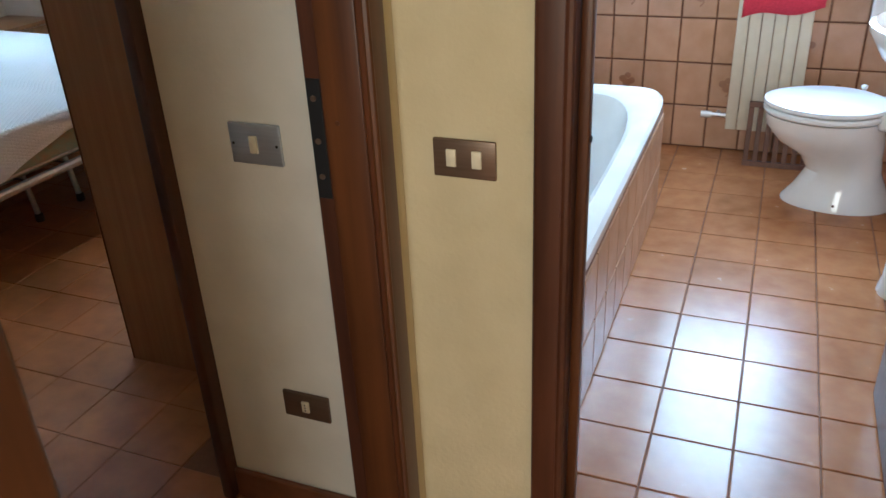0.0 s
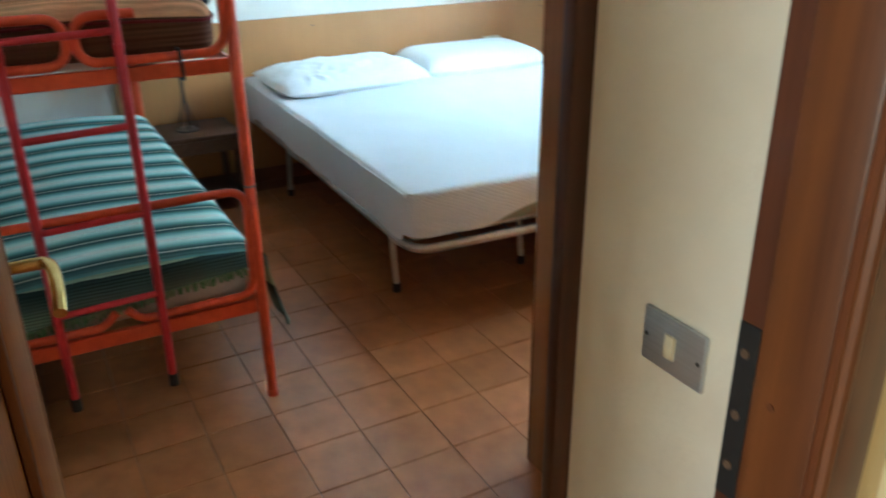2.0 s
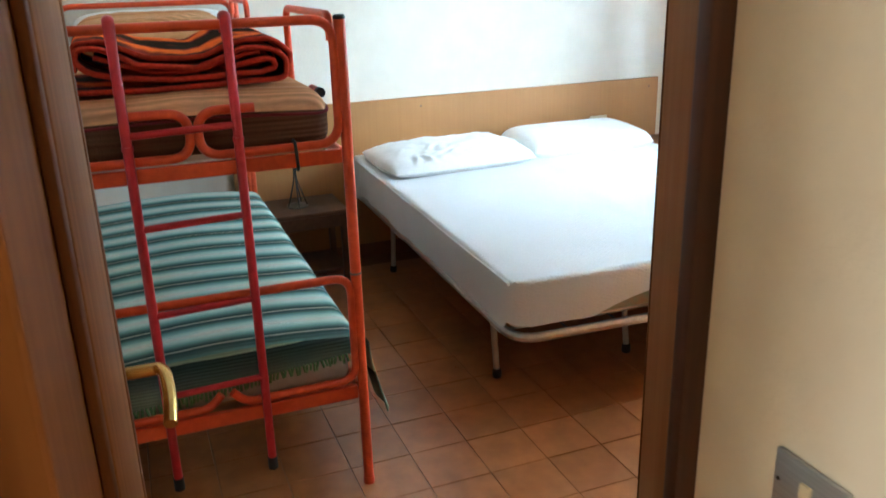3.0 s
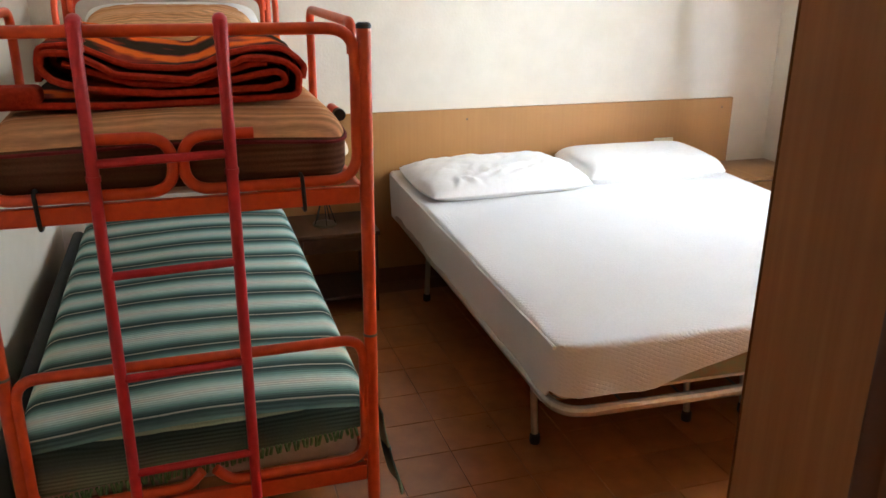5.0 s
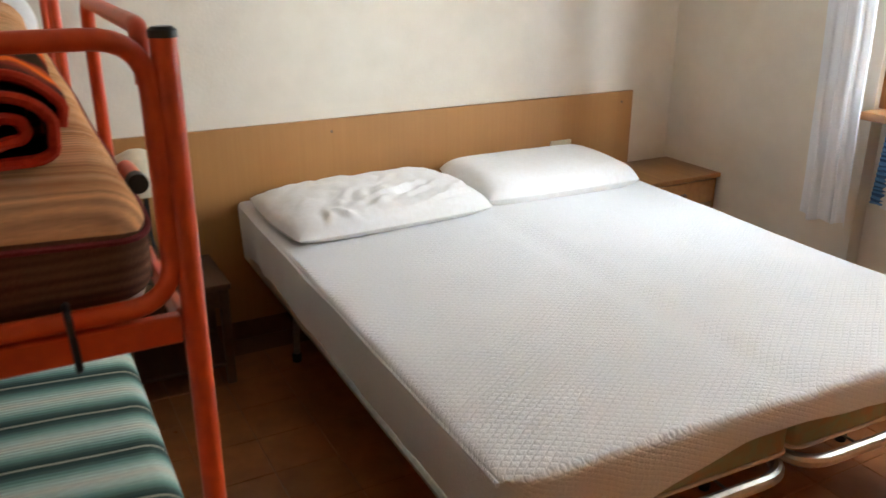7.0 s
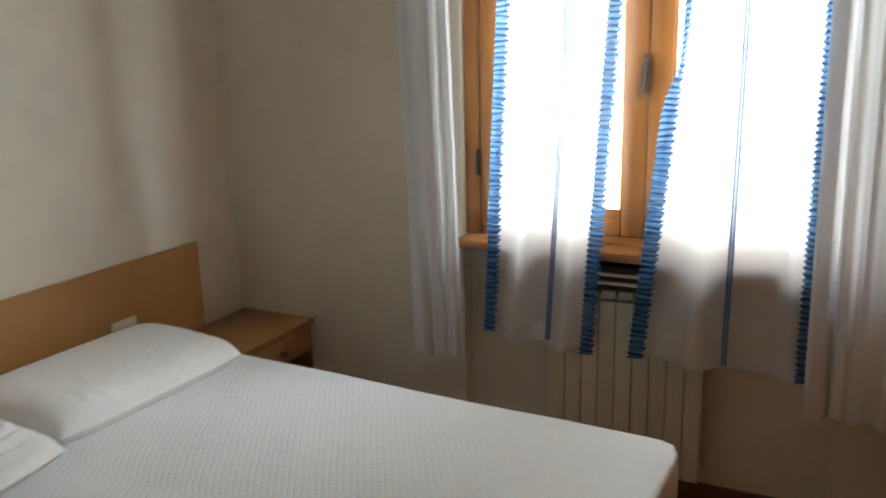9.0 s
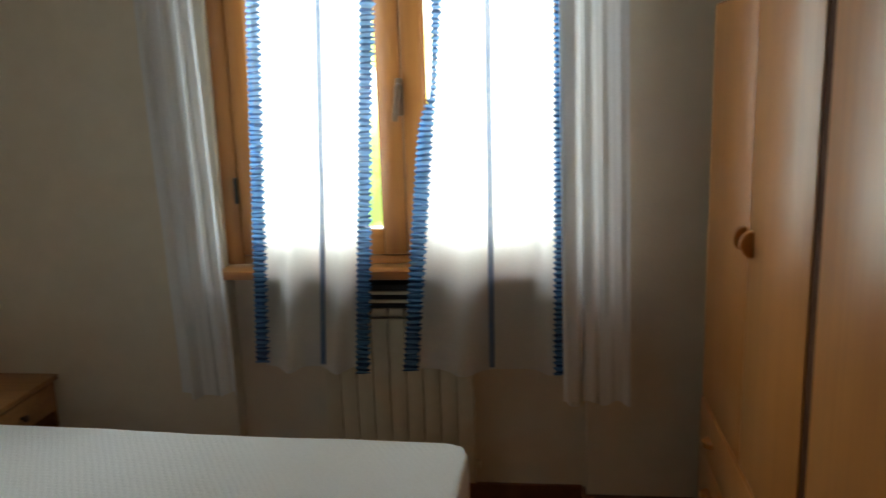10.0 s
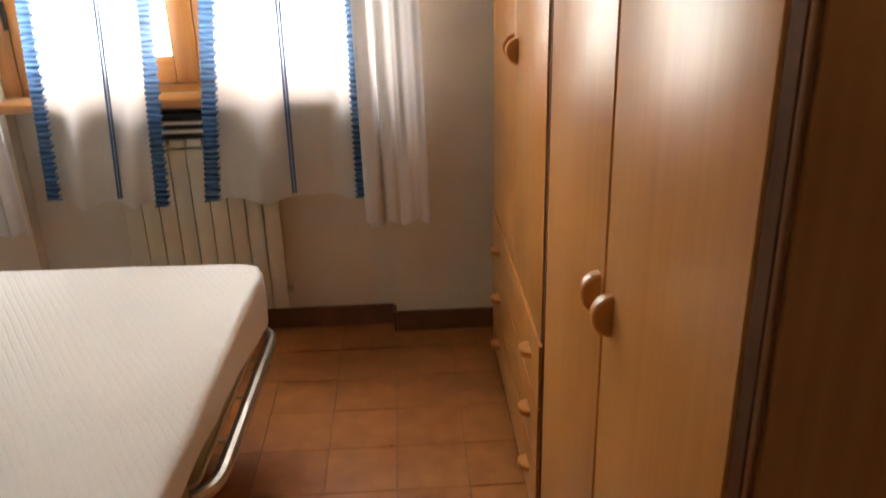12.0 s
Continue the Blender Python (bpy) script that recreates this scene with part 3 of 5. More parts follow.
for z in (0.315, 0.322, 0.329):
    part("pin_hole", disc((-0.340, 0.0145, z), 0.002, 0.001, 1, 8), "plastic", sk)

# ---------- bedroom window ----------
win = thing("window_1", (-2.2, 2.66, 0.93), "varnished pine casement window with two panes and steel handle", "window", kind="structure")
FY0, FY1 = 2.64, 2.71
part("window_frame", box((-2.858, FY0, 0.935), (-2.795, FY1, 2.2), 0.006, 2), "pine", win)
part("window_frame", box((-1.640, FY0, 0.935), (-1.577, FY1, 2.2), 0.006, 2), "pine", win)
part("window_frame", box((-2.794, FY0, 0.935), (-1.641, FY1, 0.968), 0.006, 2), "pineh", win)
part("window_frame", box((-2.794, FY0, 2.14), (-1.641, FY1, 2.2), 0.006, 2), "pineh", win)
SY0, SY1 = 2.632, 2.70
def sash(x0, x1, p0, p1):
    s = part("sash", box((x0, SY0, 0.97), (p0, SY1, 2.138), 0.007, 2), "pine", win)
    part("stile", box((p1, SY0, 0.97), (x1, SY1, 2.138), 0.007, 2), "pine", s)
    part("rail", box((p0, SY0, 0.97), (p1, SY1, 1.062), 0.007, 2), "pineh", s)
    part("rail", box((p0, SY0, 2.06), (p1, SY1, 2.138), 0.007, 2), "pineh", s)
    gl = part("pane", box((p0 - 0.005, 2.664, 1.058), (p1 + 0.005, 2.669, 2.065)), "glass", s)
    gl.visible_shadow = False
    for bx in (p0, p1):
        part("glazing_bead", tube([(bx, SY0 + 0.014, 1.062), (bx, SY0 + 0.014, 2.06)], 0.008, 6), "pine", s)
sash(-2.792, -2.196, -2.722, -2.275)
sash(-2.194, -1.643, -2.118, -1.700)
wh = part("window_handle", box((-2.212, 2.616, 1.45), (-2.188, 2.633, 1.575), 0.005, 2), "bronze", win, "dark bronze window handle")
part("lever", tube(bent([(-2.200, 2.616, 1.55), (-2.200, 2.585, 1.55), (-2.203, 2.58, 1.51), (-2.212, 2.582, 1.435)], 0.02), 0.009, 10), "bronze", wh)
part("hinge", tube([(-2.797, 2.625, 1.16), (-2.797, 2.625, 1.25)], 0.008, 8), "plastic", win)
part("window_sill", box((-2.859, 2.536, 0.901), (-1.576, 2.70, 0.934), 0.007, 2), "pineh", win, "varnished pine window sill")

def back_plane():
    bm = bmesh.new()
    vs = [bm.verts.new(p) for p in ((-9, 7.5, -2), (5, 7.5, -2), (5, 7.5, 7), (-9, 7.5, 7))]
    bm.faces.new(vs)
    return bm
tagged(part("backdrop", back_plane(), "backdrop", round_=False), "bright overexposed garden greenery beyond the window", "backdrop", **S)
single("ground", box((-12, 2.95, -0.5), (8, 12, -0.4)), "grout", "plain ground outside the windows", "ground", kind="structure")

# ---------- curtains ----------
def cloth(x0b, x1b, x0t, x1t, y, z0, z1, waves, amp, hem=0.0, nx=60, nz=40, seed=0.0, sag=0.0, ramp=1.0):
    bm = bmesh.new()
    g = []
    for j in range(nz + 1):
        w = j / nz
        row = []
        for i in range(nx + 1):
            u = i / nx
            x = (x0b + (x1b - x0b) * u) * (1 - w) + (x0t + (x1t - x0t) * u) * w
            ph = 2 * math.pi * waves * u + seed
            a = amp * (0.55 + 0.45 * math.sin(3.1 * u + seed)) * (1 - 0.35 * w * ramp)
            yy = y + a * math.sin(ph + 0.5 * math.sin(2.2 * w + seed)) + 0.3 * a * math.sin(2.3 * ph + 1.7 * seed + 2 * w)
            yy += 0.006 * noise.noise((x * 7, w * 6, seed))
            z = z0 + (z1 - z0) * w + (1 - w) ** 6 * (hem * math.sin(ph * 0.7 + 1) - sag * u)
            row.append(bm.verts.new((x + 0.3 * a * math.cos(ph), yy, z)))
        g.append(row)
    for j in range(nz):
        for i in range(nx):
            bm.faces.new((g[j][i], g[j][i + 1], g[j + 1][i + 1], g[j + 1][i]))
    return bm

def ruffle(x0, x1, slant, y, z0, z1, count, amp=0.006, nx=6, per=6, caught=0.0):
    """A gathered band: many small horizontal pleats."""
    bm = bmesh.new()
    nz = count * per
    g = []
    for j in range(nz + 1):
        w = j / nz
        zz = z0 + (z1 - z0) * w
        row = []
        for i in range(nx + 1):
            u = i / nx
            k = noise.noise((zz * 9, u * 2, x0 * 5))
            ph = 2 * math.pi * count * w + 1.6 * k + 1.2 * u
            edge = 0.005 * math.sin(ph) * (1 if i in (0, nx) else 0) * (1 if i else -1)
            catch = caught * (1 - u) * (math.exp(-((zz - 1.55) / 0.09) ** 2) if zz < 1.55 else 0.35 + 0.65 * math.exp(-((zz - 1.55) / 0.2) ** 2))
            row.append(bm.verts.new((x0 + (x1 - x0) * u + slant(w) + edge + catch, y + amp * math.sin(ph) * (0.6 + 0.6 * abs(u - 0.5)), zz + 0.004 * u * math.sin(ph * 0.5))))
        g.append(row)
    for j in range(nz):
        for i in range(nx):
            bm.faces.new((g[j][i], g[j][i + 1], g[j + 1][i + 1], g[j + 1][i]))
    return bm

rod = thing("curtain_rod", (-2.2, 2.50, 2.28), "plain metal curtain rod above the window", "curtain rod")
part("rod", tube([(-3.08, 2.50, 2.30), (-1.36, 2.50, 2.30)], 0.009), "chrome", rod)
for x in (-3.0, -1.45):
    part("bracket", tube([(x, 2.50, 2.30), (x, 2.621, 2.30)], 0.007), "chrome", rod)

def side_curtain(x0b, x1b, x0t, x1t, z0, seed):
    c = thing("side_curtain", ((x0b + x1b) / 2, 2.48, z0), "long white sheer lace curtain hanging beside the window", "curtain", "side curtains")
    part("cloth", cloth(x0b, x1b, x0t, x1t, 2.482, z0, 2.30, 3.4, 0.024, 0.010, 72, 36, seed), "sheer", c)
    part("lace_border", cloth(x0b - 0.012, x0b + 0.03, x0t - 0.012, x0t + 0.03, 2.462, z0 + 0.012, 2.29, 0.6, 0.006, 0.0, 8, 36, seed), "sheer", c)
side_curtain(-2.985, -2.80, -3.02, -2.845, 0.50, 0.4)
side_curtain(-1.648, -1.44, -1.665, -1.47, 0.49, 2.1)

def voile_cloth(x0b, x1b, x0t, x1t, z0, z1, folds, seed, nx=84, nz=80):
    """Thin cloth that leans on the sill's front edge, with a few soft folds standing off it."""
    bm = bmesh.new()
    g = []
    for j in range(nz + 1):
        w = (j / nz) ** 1.25
        row = []
        for i in range(nx + 1):
            u = i / nx
            x = (x0b + (x1b - x0b) * u) * (1 - w) + (x0t + (x1t - x0t) * u) * w
            f = sum(d * math.exp(-((u - c - 0.04 * math.sin(5 * w + seed)) / h) ** 2) for c, h, d in folds)
            z = z0 + (z1 - z0) * w - 0.55 * f * (1 - w) ** 8
            lean = min(1.0, max(0.0, (2.30 - z) / 1.25))
            y = 2.506 + 0.0255 * lean - f * (1 - 0.5 * w)
            y -= 0.0035 * (0.5 + noise.noise((x * 6, z * 42, seed))) * lean + 0.003 * (0.5 + noise.noise((x * 30, z * 5, seed)))
            row.append(bm.verts.new((x, y, z)))
        g.append(row)
    for j in range(nz):
        for i in range(nx):
            bm.faces.new((g[j][i], g[j][i + 1], g[j + 1][i + 1], g[j + 1][i]))
    return bm

def cafe_curtain(x0b, x1b, x0t, x1t, z0, seed, bands, stripe, folds):
    c = thing("window_curtain", ((x0b + x1b) / 2, 2.52, z0), "white voile curtain with gathered blue ruffle bands", "curtain", "window curtains")
    part("cloth", voile_cloth(x0b + 0.02, x1b - 0.02, x0t + 0.02, x1t - 0.02, z0, 2.30, folds, seed), "voile", c)
    for (b0, b1, t0, t1, zz) in bands:
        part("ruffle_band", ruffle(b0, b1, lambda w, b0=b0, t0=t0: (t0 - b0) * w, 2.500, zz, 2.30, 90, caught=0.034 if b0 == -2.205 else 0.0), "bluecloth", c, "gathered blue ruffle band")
    sb, st = stripe
    for d in (-0.0048, 0.0048):
        sl = tube([(sb + d, 2.501, z0 + 0.016), (sb * 0.6 + st * 0.4 + d, 2.501, 1.2), (st + d, 2.493, 2.30)], 0.0040, 8, flat=0.3)
        part("centre_stripe", sl, "bluedark", c, "thin dark blue centre stripe")
cafe_curtain(-2.722, -2.325, -2.645, -2.215, 0.595, 0.3, [(-2.728, -2.683, -2.638, 0, 0.612), (-2.372, -2.326, -2.262, 0, 0.575)], (-2.487, -2.405), [(0.24, 0.10, 0.034), (0.72, 0.11, 0.034)])
cafe_curtain(-2.20, -1.652, -2.03, -1.675, 0.590, 1.9, [(-2.205, -2.155, -2.035, 0, 0.587), (-1.690, -1.652, -1.685, 0, 0.58)], (-1.90, -1.888), [(0.32, 0.11, 0.034), (0.90, 0.07, 0.024)])

# ---------- bedroom radiator ----------
def radiator(name, x0, count, pitch, y0, y1, z0, z1, label, slots=False):
    t = thing(name, (x0 + count * pitch / 2, y1, z0), label, "radiator")
    for k in range(count):
        a = x0 + k * pitch
        s = part("radiator_section", box((a + 0.0015, y0, z0 + 0.004), (a + pitch - 0.0015, y0 + 0.012, z1 - 0.035), 0.004, 2), "radiator", t)
        part("fin", box((a + pitch * 0.35, y0 + 0.0125, z0 + 0.03), (a + pitch * 0.65, y1 - 0.004, z1 - 0.05), 0.003), "radiator", s)
        part("top_cap", box((a + 0.004, y0 + 0.006, z1 - 0.03), (a + pitch - 0.004, y1 - 0.01, z1), 0.008, 2), "radiator", s)
    x1 = x0 + count * pitch
    if slots:
        # black box painting the dark inside of the slots
        part("slot_box", box((x0 + 0.004, y0 + 0.010, z1 + 0.001), (x1 - 0.004, y1 - 0.004, z1 + 0.085)), "black", t)
        for z in (z1 + 0.022, z1 + 0.052):
            part("slot_bar", box((x0, y0, z), (x1, y0 + 0.009, z + 0.012), 0.002), "radiator", t)
    part("header_pipe", tube([(x0, (y0 + y1) / 2, z1 - 0.06), (x1 + 0.012, (y0 + y1) / 2, z1 - 0.06)], 0.017), "radiator", t)
    part("header_pipe", tube([(x0, (y0 + y1) / 2, z0 + 0.06), (x1 + 0.012, (y0 + y1) / 2, z0 + 0.06)], 0.017), "radiator", t)
    return t
radiator("radiator", -2.51, 9, 0.06, 2.585, 2.672, 0.125, 0.785, "cream enamelled panel radiator below the window sill", True)
for x in (-2.42, -2.06):
    single("radiator_bracket", box((x - 0.008, 2.672, 0.66), (x + 0.008, 2.689, 0.72)), "radiator", "small cream steel radiator wall bracket", "bracket")

# ---------- double bed ----------
def tilt(p):
    """The bed rises a little towards its head and stands a little askew."""
    return Vector((p[0] + 0.036 * (p[1] - 0.43), p[1], p[2] + max(0.0, -2.0 - p[0]) * 0.025))

def bed_base(y0, y1):
    t = thing("bed_base", (-2.9, (y0 + y1) / 2, 0), "low folding bed base of dull chromed steel on thin legs", "bed", "bed bases")
    ring = bent([(-3.88, y0, 0.335), (-1.985, y0, 0.335), (-1.985, y1, 0.335), (-3.88, y1, 0.335)], 0.10, 8, closed=True)
    bm = tube([tilt(p) for p in ring], 0.017, 10, closed=True)
    part("frame_rail", bm, "chrome", t)
    for k in range(12):
        x = -3.78 + k * 0.155
        sb = bmesh.new()
        tube([tilt((x, y0 + 0.01, 0.340)), tilt((x, (y0 + y1) / 2, 0.335)), tilt((x, y1 - 0.01, 0.340))], 0.0065, 8, bm=sb)
        part("cross_spring", sb, "spring", t)
    for y in (y0 + 0.20, (y0 + y1) / 2, y1 - 0.20):
        part("lengthwise_spring", tube([tilt((-3.86, y, 0.341)), tilt((-2.0, y, 0.341))], 0.004, 6), "spring", t)
    for x, xt in ((-2.36, -2.41), (-3.66, -3.62)):
        for y in (y0 + 0.10, y1 - 0.10):
            x_ = x + 0.036 * (y - 0.43)
            lg = part("leg", tube([(x_, y, 0.012), tilt((xt, y, 0.325))], 0.0125, 10), "chrome", t)
            part("foot_cap", lathe([(0.017, 0.0), (0.019, 0.01), (0.018, 0.032), (0.014, 0.036)], (x_, y, 0.0), 12), "plastic", lg)
        part("leg_bar", tube([tilt((xt, y0 + 0.01, 0.322)), tilt((xt, y1 - 0.01, 0.322))], 0.010, 8), "chrome", t)
bed_base(0.445, 1.225)
bed_base(1.255, 2.035)

def mattress(y0, y1):
    t = thing("mattress", (-2.95, (y0 + y1) / 2, 0.36), "thin mattress in faded green floral ticking on the bed base", "mattress", "double bed mattresses")
    part("body", rounded((-3.90, y0, 0.352), (-2.015, y1, 0.515), 0.03, 0.16, shape=tilt), "ticking", t)
    for z in (0.372, 0.495):
        ring = bent([(-3.90, y0, z), (-2.012, y0, z), (-2.012, y1, z), (-3.90, y1, z)], 0.04, 5, closed=True)
        part("piping", tube([tilt(p) for p in ring], 0.005, 6, closed=True), "pinkpad", t)
mattress(0.452, 1.236)
mattress(1.246, 2.03)

def hem(y):
    """Height of the cover's lower edge at the foot of the bed."""
    pts = [(0.40, 0.375), (0.72, 0.372), (0.90, 0.425), (1.07, 0.464), (1.25, 0.462), (1.6, 0.435), (1.95, 0.385), (2.2, 0.36)]
    for (a, u), (b, v) in zip(pts, pts[1:]):
        if y <= b:
            return u + (v - u) * max(0.0, (y - a) / (b - a))
    return pts[-1][1]

def cover_shape(p):
    q = Vector(p)
    R_ = 0.085
    dx = q.x - (-1.992 - R_)
    dy = max(q.y - (2.052 - R_), (0.428 + R_) - q.y)
    if dx > 0 and dy > 0:
        # rounded foot corners of the mattress, slightly sunken
        d = math.hypot(dx, dy)
        k = R_ / d if d > R_ else 1.0
        q.x -= dx * (1 - k)
        q.y -= math.copysign(dy * (1 - k), q.y - 1.24)
        if q.z > 0.5:
            q.z -= 0.010 * (dx * dy) / R_ ** 2
    if q.x > -2.06 and q.z < hem(q.y):
        q.z = hem(q.y)
    elif q.z < 0.385 and q.x <= -2.06:
        q.z = 0.322 + 0.012 * noise.noise((q.x * 3, q.y * 3, 1.0))
    n = noise.noise((q.x * 2.2, q.y * 2.2, 0.3)) * 0.006 + noise.noise((q.x * 7, q.y * 5, 4.0)) * 0.0025
    if q.z > 0.5:
        q.z += n
        q.z -= 0.007 * math.exp(-((q.y - 1.24) / 0.05) ** 2)
    else:
        fold = 0.008 * noise.noise((q.x * 9, q.y * 9, q.z * 2))
        tuck = 0.010 * max(0.0, (0.47 - q.z) / 0.14)
        q.y += (fold - tuck) * (1 if q.y > 1.2 else -1)
        if q.x > -2.06:
            q.x += 0.006 * noise.noise((q.y * 9, q.z * 3, 2.0))
    return tilt(q)

def quilt_material():
    m = M["sheet"]
    n, l = m.node_tree.nodes, m.node_tree.links
    b = n["Principled BSDF"]
    g = n.new("ShaderNodeNewGeometry")
    h = None
    for rot in (0.55, -0.55):
        mp = n.new("ShaderNodeMapping")
        mp.inputs["Rotation"].default_value = (0.5 * rot, 0.9, rot)
        mp.inputs["Scale"].default_value = (1, 1, 1)
        l.new(g.outputs["Position"], mp.inputs[0])
        wv = n.new("ShaderNodeTexWave")
        wv.inputs["Scale"].default_value, wv.inputs["Distortion"].default_value = 30.0, 0.8
        l.new(mp.outputs[0], wv.inputs[0])
        pw = n.new("ShaderNodeMath"); pw.operation = "POWER"; pw.inputs[1].default_value = 5.0
        l.new(wv.outputs["Fac"], pw.inputs[0])
        if h:
            mx = n.new("ShaderNodeMath"); mx.operation = "MAXIMUM"
            l.new(h.outputs[0], mx.inputs[0]); l.new(pw.outputs[0], mx.inputs[1])
            h = mx
        else:
            h = pw
    bp = n.new("ShaderNodeBump")
    bp.invert = True
    bp.inputs["Strength"].default_value, bp.inputs["Distance"].default_value = 0.36, 0.003
    l.new(h.outputs[0], bp.inputs["Height"])
    l.new(b.inputs["Normal"].links[0].from_socket, bp.inputs["Normal"])
    l.new(bp.outputs[0], b.inputs["Normal"])
quilt_material()
cv = thing("mattress_cover", (-2.95, 1.24, 0.53), "white quilted mattress cover fitted over the double bed", "bed sheet")
part("cover", rounded((-3.925, 0.428, 0.35), (-1.992, 2.052, 0.542), 0.022, 0.04, bottom=False, shape=cover_shape), "sheet", cv)
part("edge_seam", tube([tilt((x, 0.432 + 0.004 * noise.noise((x * 4, 0, 0)), 0.528 + 0.005 * noise.noise((x * 3, 1, 0)))) for x in [-3.88 + 0.06 * k for k in range(32)]], 0.006, 6), "sheet", cv)

def pillow(name, c, L, Wd, T, rz, ry, rx, seed, crumple, label, firm=False):
    t = thing(name, c, label, "pillow", "bed pillows")
    bm = bmesh.new()
    n1, n2 = 84, 56
    rot = Euler((rx, ry, rz)).to_matrix()
    top, bot = [], []
    for sgn, store in ((1, top), (-1, bot)):
        for j in range(n2 + 1):
            row = []
            for i in range(n1 + 1):
                u, v = -1 + 2 * i / n1, -1 + 2 * j / n2
                pu, pv = (1 - abs(u) ** 9, 1 - abs(v) ** 6) if firm else (1 - abs(u) ** 5, 1 - abs(v) ** 3.2)
                e = max(0.0, pu) ** 0.5 * max(0.0, pv) ** 0.55
                w = 1 - 0.05 * (abs(u * v)) ** 2
                x = u * L / 2 * w
                y = v * Wd / 2 * (1 - 0.05 * abs(u) ** 4)
                z = sgn * T / 2 * e * (1.0 if sgn > 0 else 0.8)
                if sgn > 0:
                    cr = noise.noise((u * 2.3 + seed, v * 2.1, seed)) * 0.012 + abs(noise.noise((u * 5.5 + v * 2.5 + seed, v * 3.0 - u * 2, seed * 2))) * 0.016
                    z += crumple * cr * e
                    z += crumple * 0.010 * math.sin(9 * (u + 0.8 * v)) * max(0, abs(u) - 0.35) * e
                    for cu, cv, an, ln, wd_, hh in ((0.20, 0.25, -0.55, 0.55, 0.055, 0.017), (0.38, 0.35, -0.60, 0.45, 0.050, 0.012), (0.02, 0.48, -0.70, 0.35, 0.045, 0.010), (-0.38, 0.30, 1.9, 0.35, 0.055, 0.006), (-0.60, 0.66, 1.75, 0.20, 0.035, 0.014), (-0.48, 0.74, 1.3, 0.16, 0.035, 0.013), (0.62, 0.62, -0.3, 0.30, 0.040, 0.016), (0.80, 0.35, -0.9, 0.25, 0.035, 0.012), (0.30, 0.80, -0.1, 0.45, 0.030, 0.010)):
                        du, dv = u - cu, v - cv
                        al, ac = du * math.cos(an) + dv * math.sin(an), dv * math.cos(an) - du * math.sin(an)
                        ac += 0.05 * noise.noise((al * 4, cu * 9, seed))
                        z += crumple * hh * (math.exp(-(ac / wd_) ** 2) - 0.5 * math.exp(-((ac - 1.7 * wd_) / (1.3 * wd_)) ** 2)) * math.exp(-(al / ln) ** 2) * e
                if i in (0, n1) or j in (0, n2):
                    if sgn < 0:
                        row.append(top[j][i]); continue
                row.append(bm.verts.new(Vector(c) + rot @ Vector((y, x, z))))
            store.append(row)
    for g in (top, bot):
        for j in range(n2):
            for i in range(n1):
                bm.faces.new((g[j][i], g[j][i + 1], g[j + 1][i + 1], g[j + 1][i]))
    part("case", bm, "pillow", t)
    return t
pillow("pillow", (-3.605, 0.855, 0.612), 0.81, 0.52, 0.125, 0.05, radians(2.5), 0, 1.3, 0.9, "rumpled white pillow lying against the headboard")
pillow("pillow", (-3.645, 1.635, 0.616), 0.745, 0.47, 0.130, -0.03, radians(2.5), 0, 4.1, 0.12, "smooth plump white pillow lying against the headboard", True)

# ---------- headboard ----------
hb = thing("headboard", (-3.94, 1.1, 0), "long flat wooden headboard panel fixed to the wall", "headboard")
part("board", box((-3.949, -0.20, 0.085), (-3.929, 2.365, 0.872), 0.002), "headwood", hb)
for y in (0.83, 2.297, -0.1):
    part("screw", disc((-3.930, y, 0.822), 0.006, 0.003, 0, 10), "bronze", hb)
pl = thing("wall_socket", (-3.929, 1.95, 0.64), "white plastic socket plate on the headboard", "socket")
part("cover_plate", box((-3.931, 1.892, 0.605), (-3.918, 2.005, 0.672), 0.003, 2), "ivory", pl)

# ---------- nightstand by the window ----------
ns = thing("nightstand", (-3.74, 2.39, 0), "light brown wooden nightstand with one drawer", "nightstand")
part("top", box((-3.925, 2.155, 0.500), (-3.556, 2.612, 0.522), 0.004, 2), "nightwood", ns)
for y0, y1 in ((2.165, 2.183), (2.586, 2.604)):
    part("side_panel", box((-3.92, y0, 0.0), (-3.572, y1, 0.4995), 0.002), "nightwood", ns)
part("back_panel", box((-3.92, 2.184, 0.05), (-3.908, 2.585, 0.4995)), "nightwood", ns)
dr = part("drawer", box((-3.585, 2.186, 0.385), (-3.566, 2.583, 0.492), 0.003, 2), "nightwood", ns)
kb = lathe([(0.006, 0), (0.006, 0.01), (0.013, 0.016), (0.012, 0.024), (0.006, 0.027)], (0, 0, 0), 12)
bmesh.ops.rotate(kb, matrix=Matrix.Rotation(radians(90), 3, "Y"), verts=kb.verts[:])
bmesh.ops.translate(kb, vec=(-3.566, 2.385, 0.438), verts=kb.verts[:])
part("knob", kb, "darkwood", dr)
part("shelf", box((-3.905, 2.184, 0.12), (-3.58, 2.585, 0.138)), "nightwood", ns)

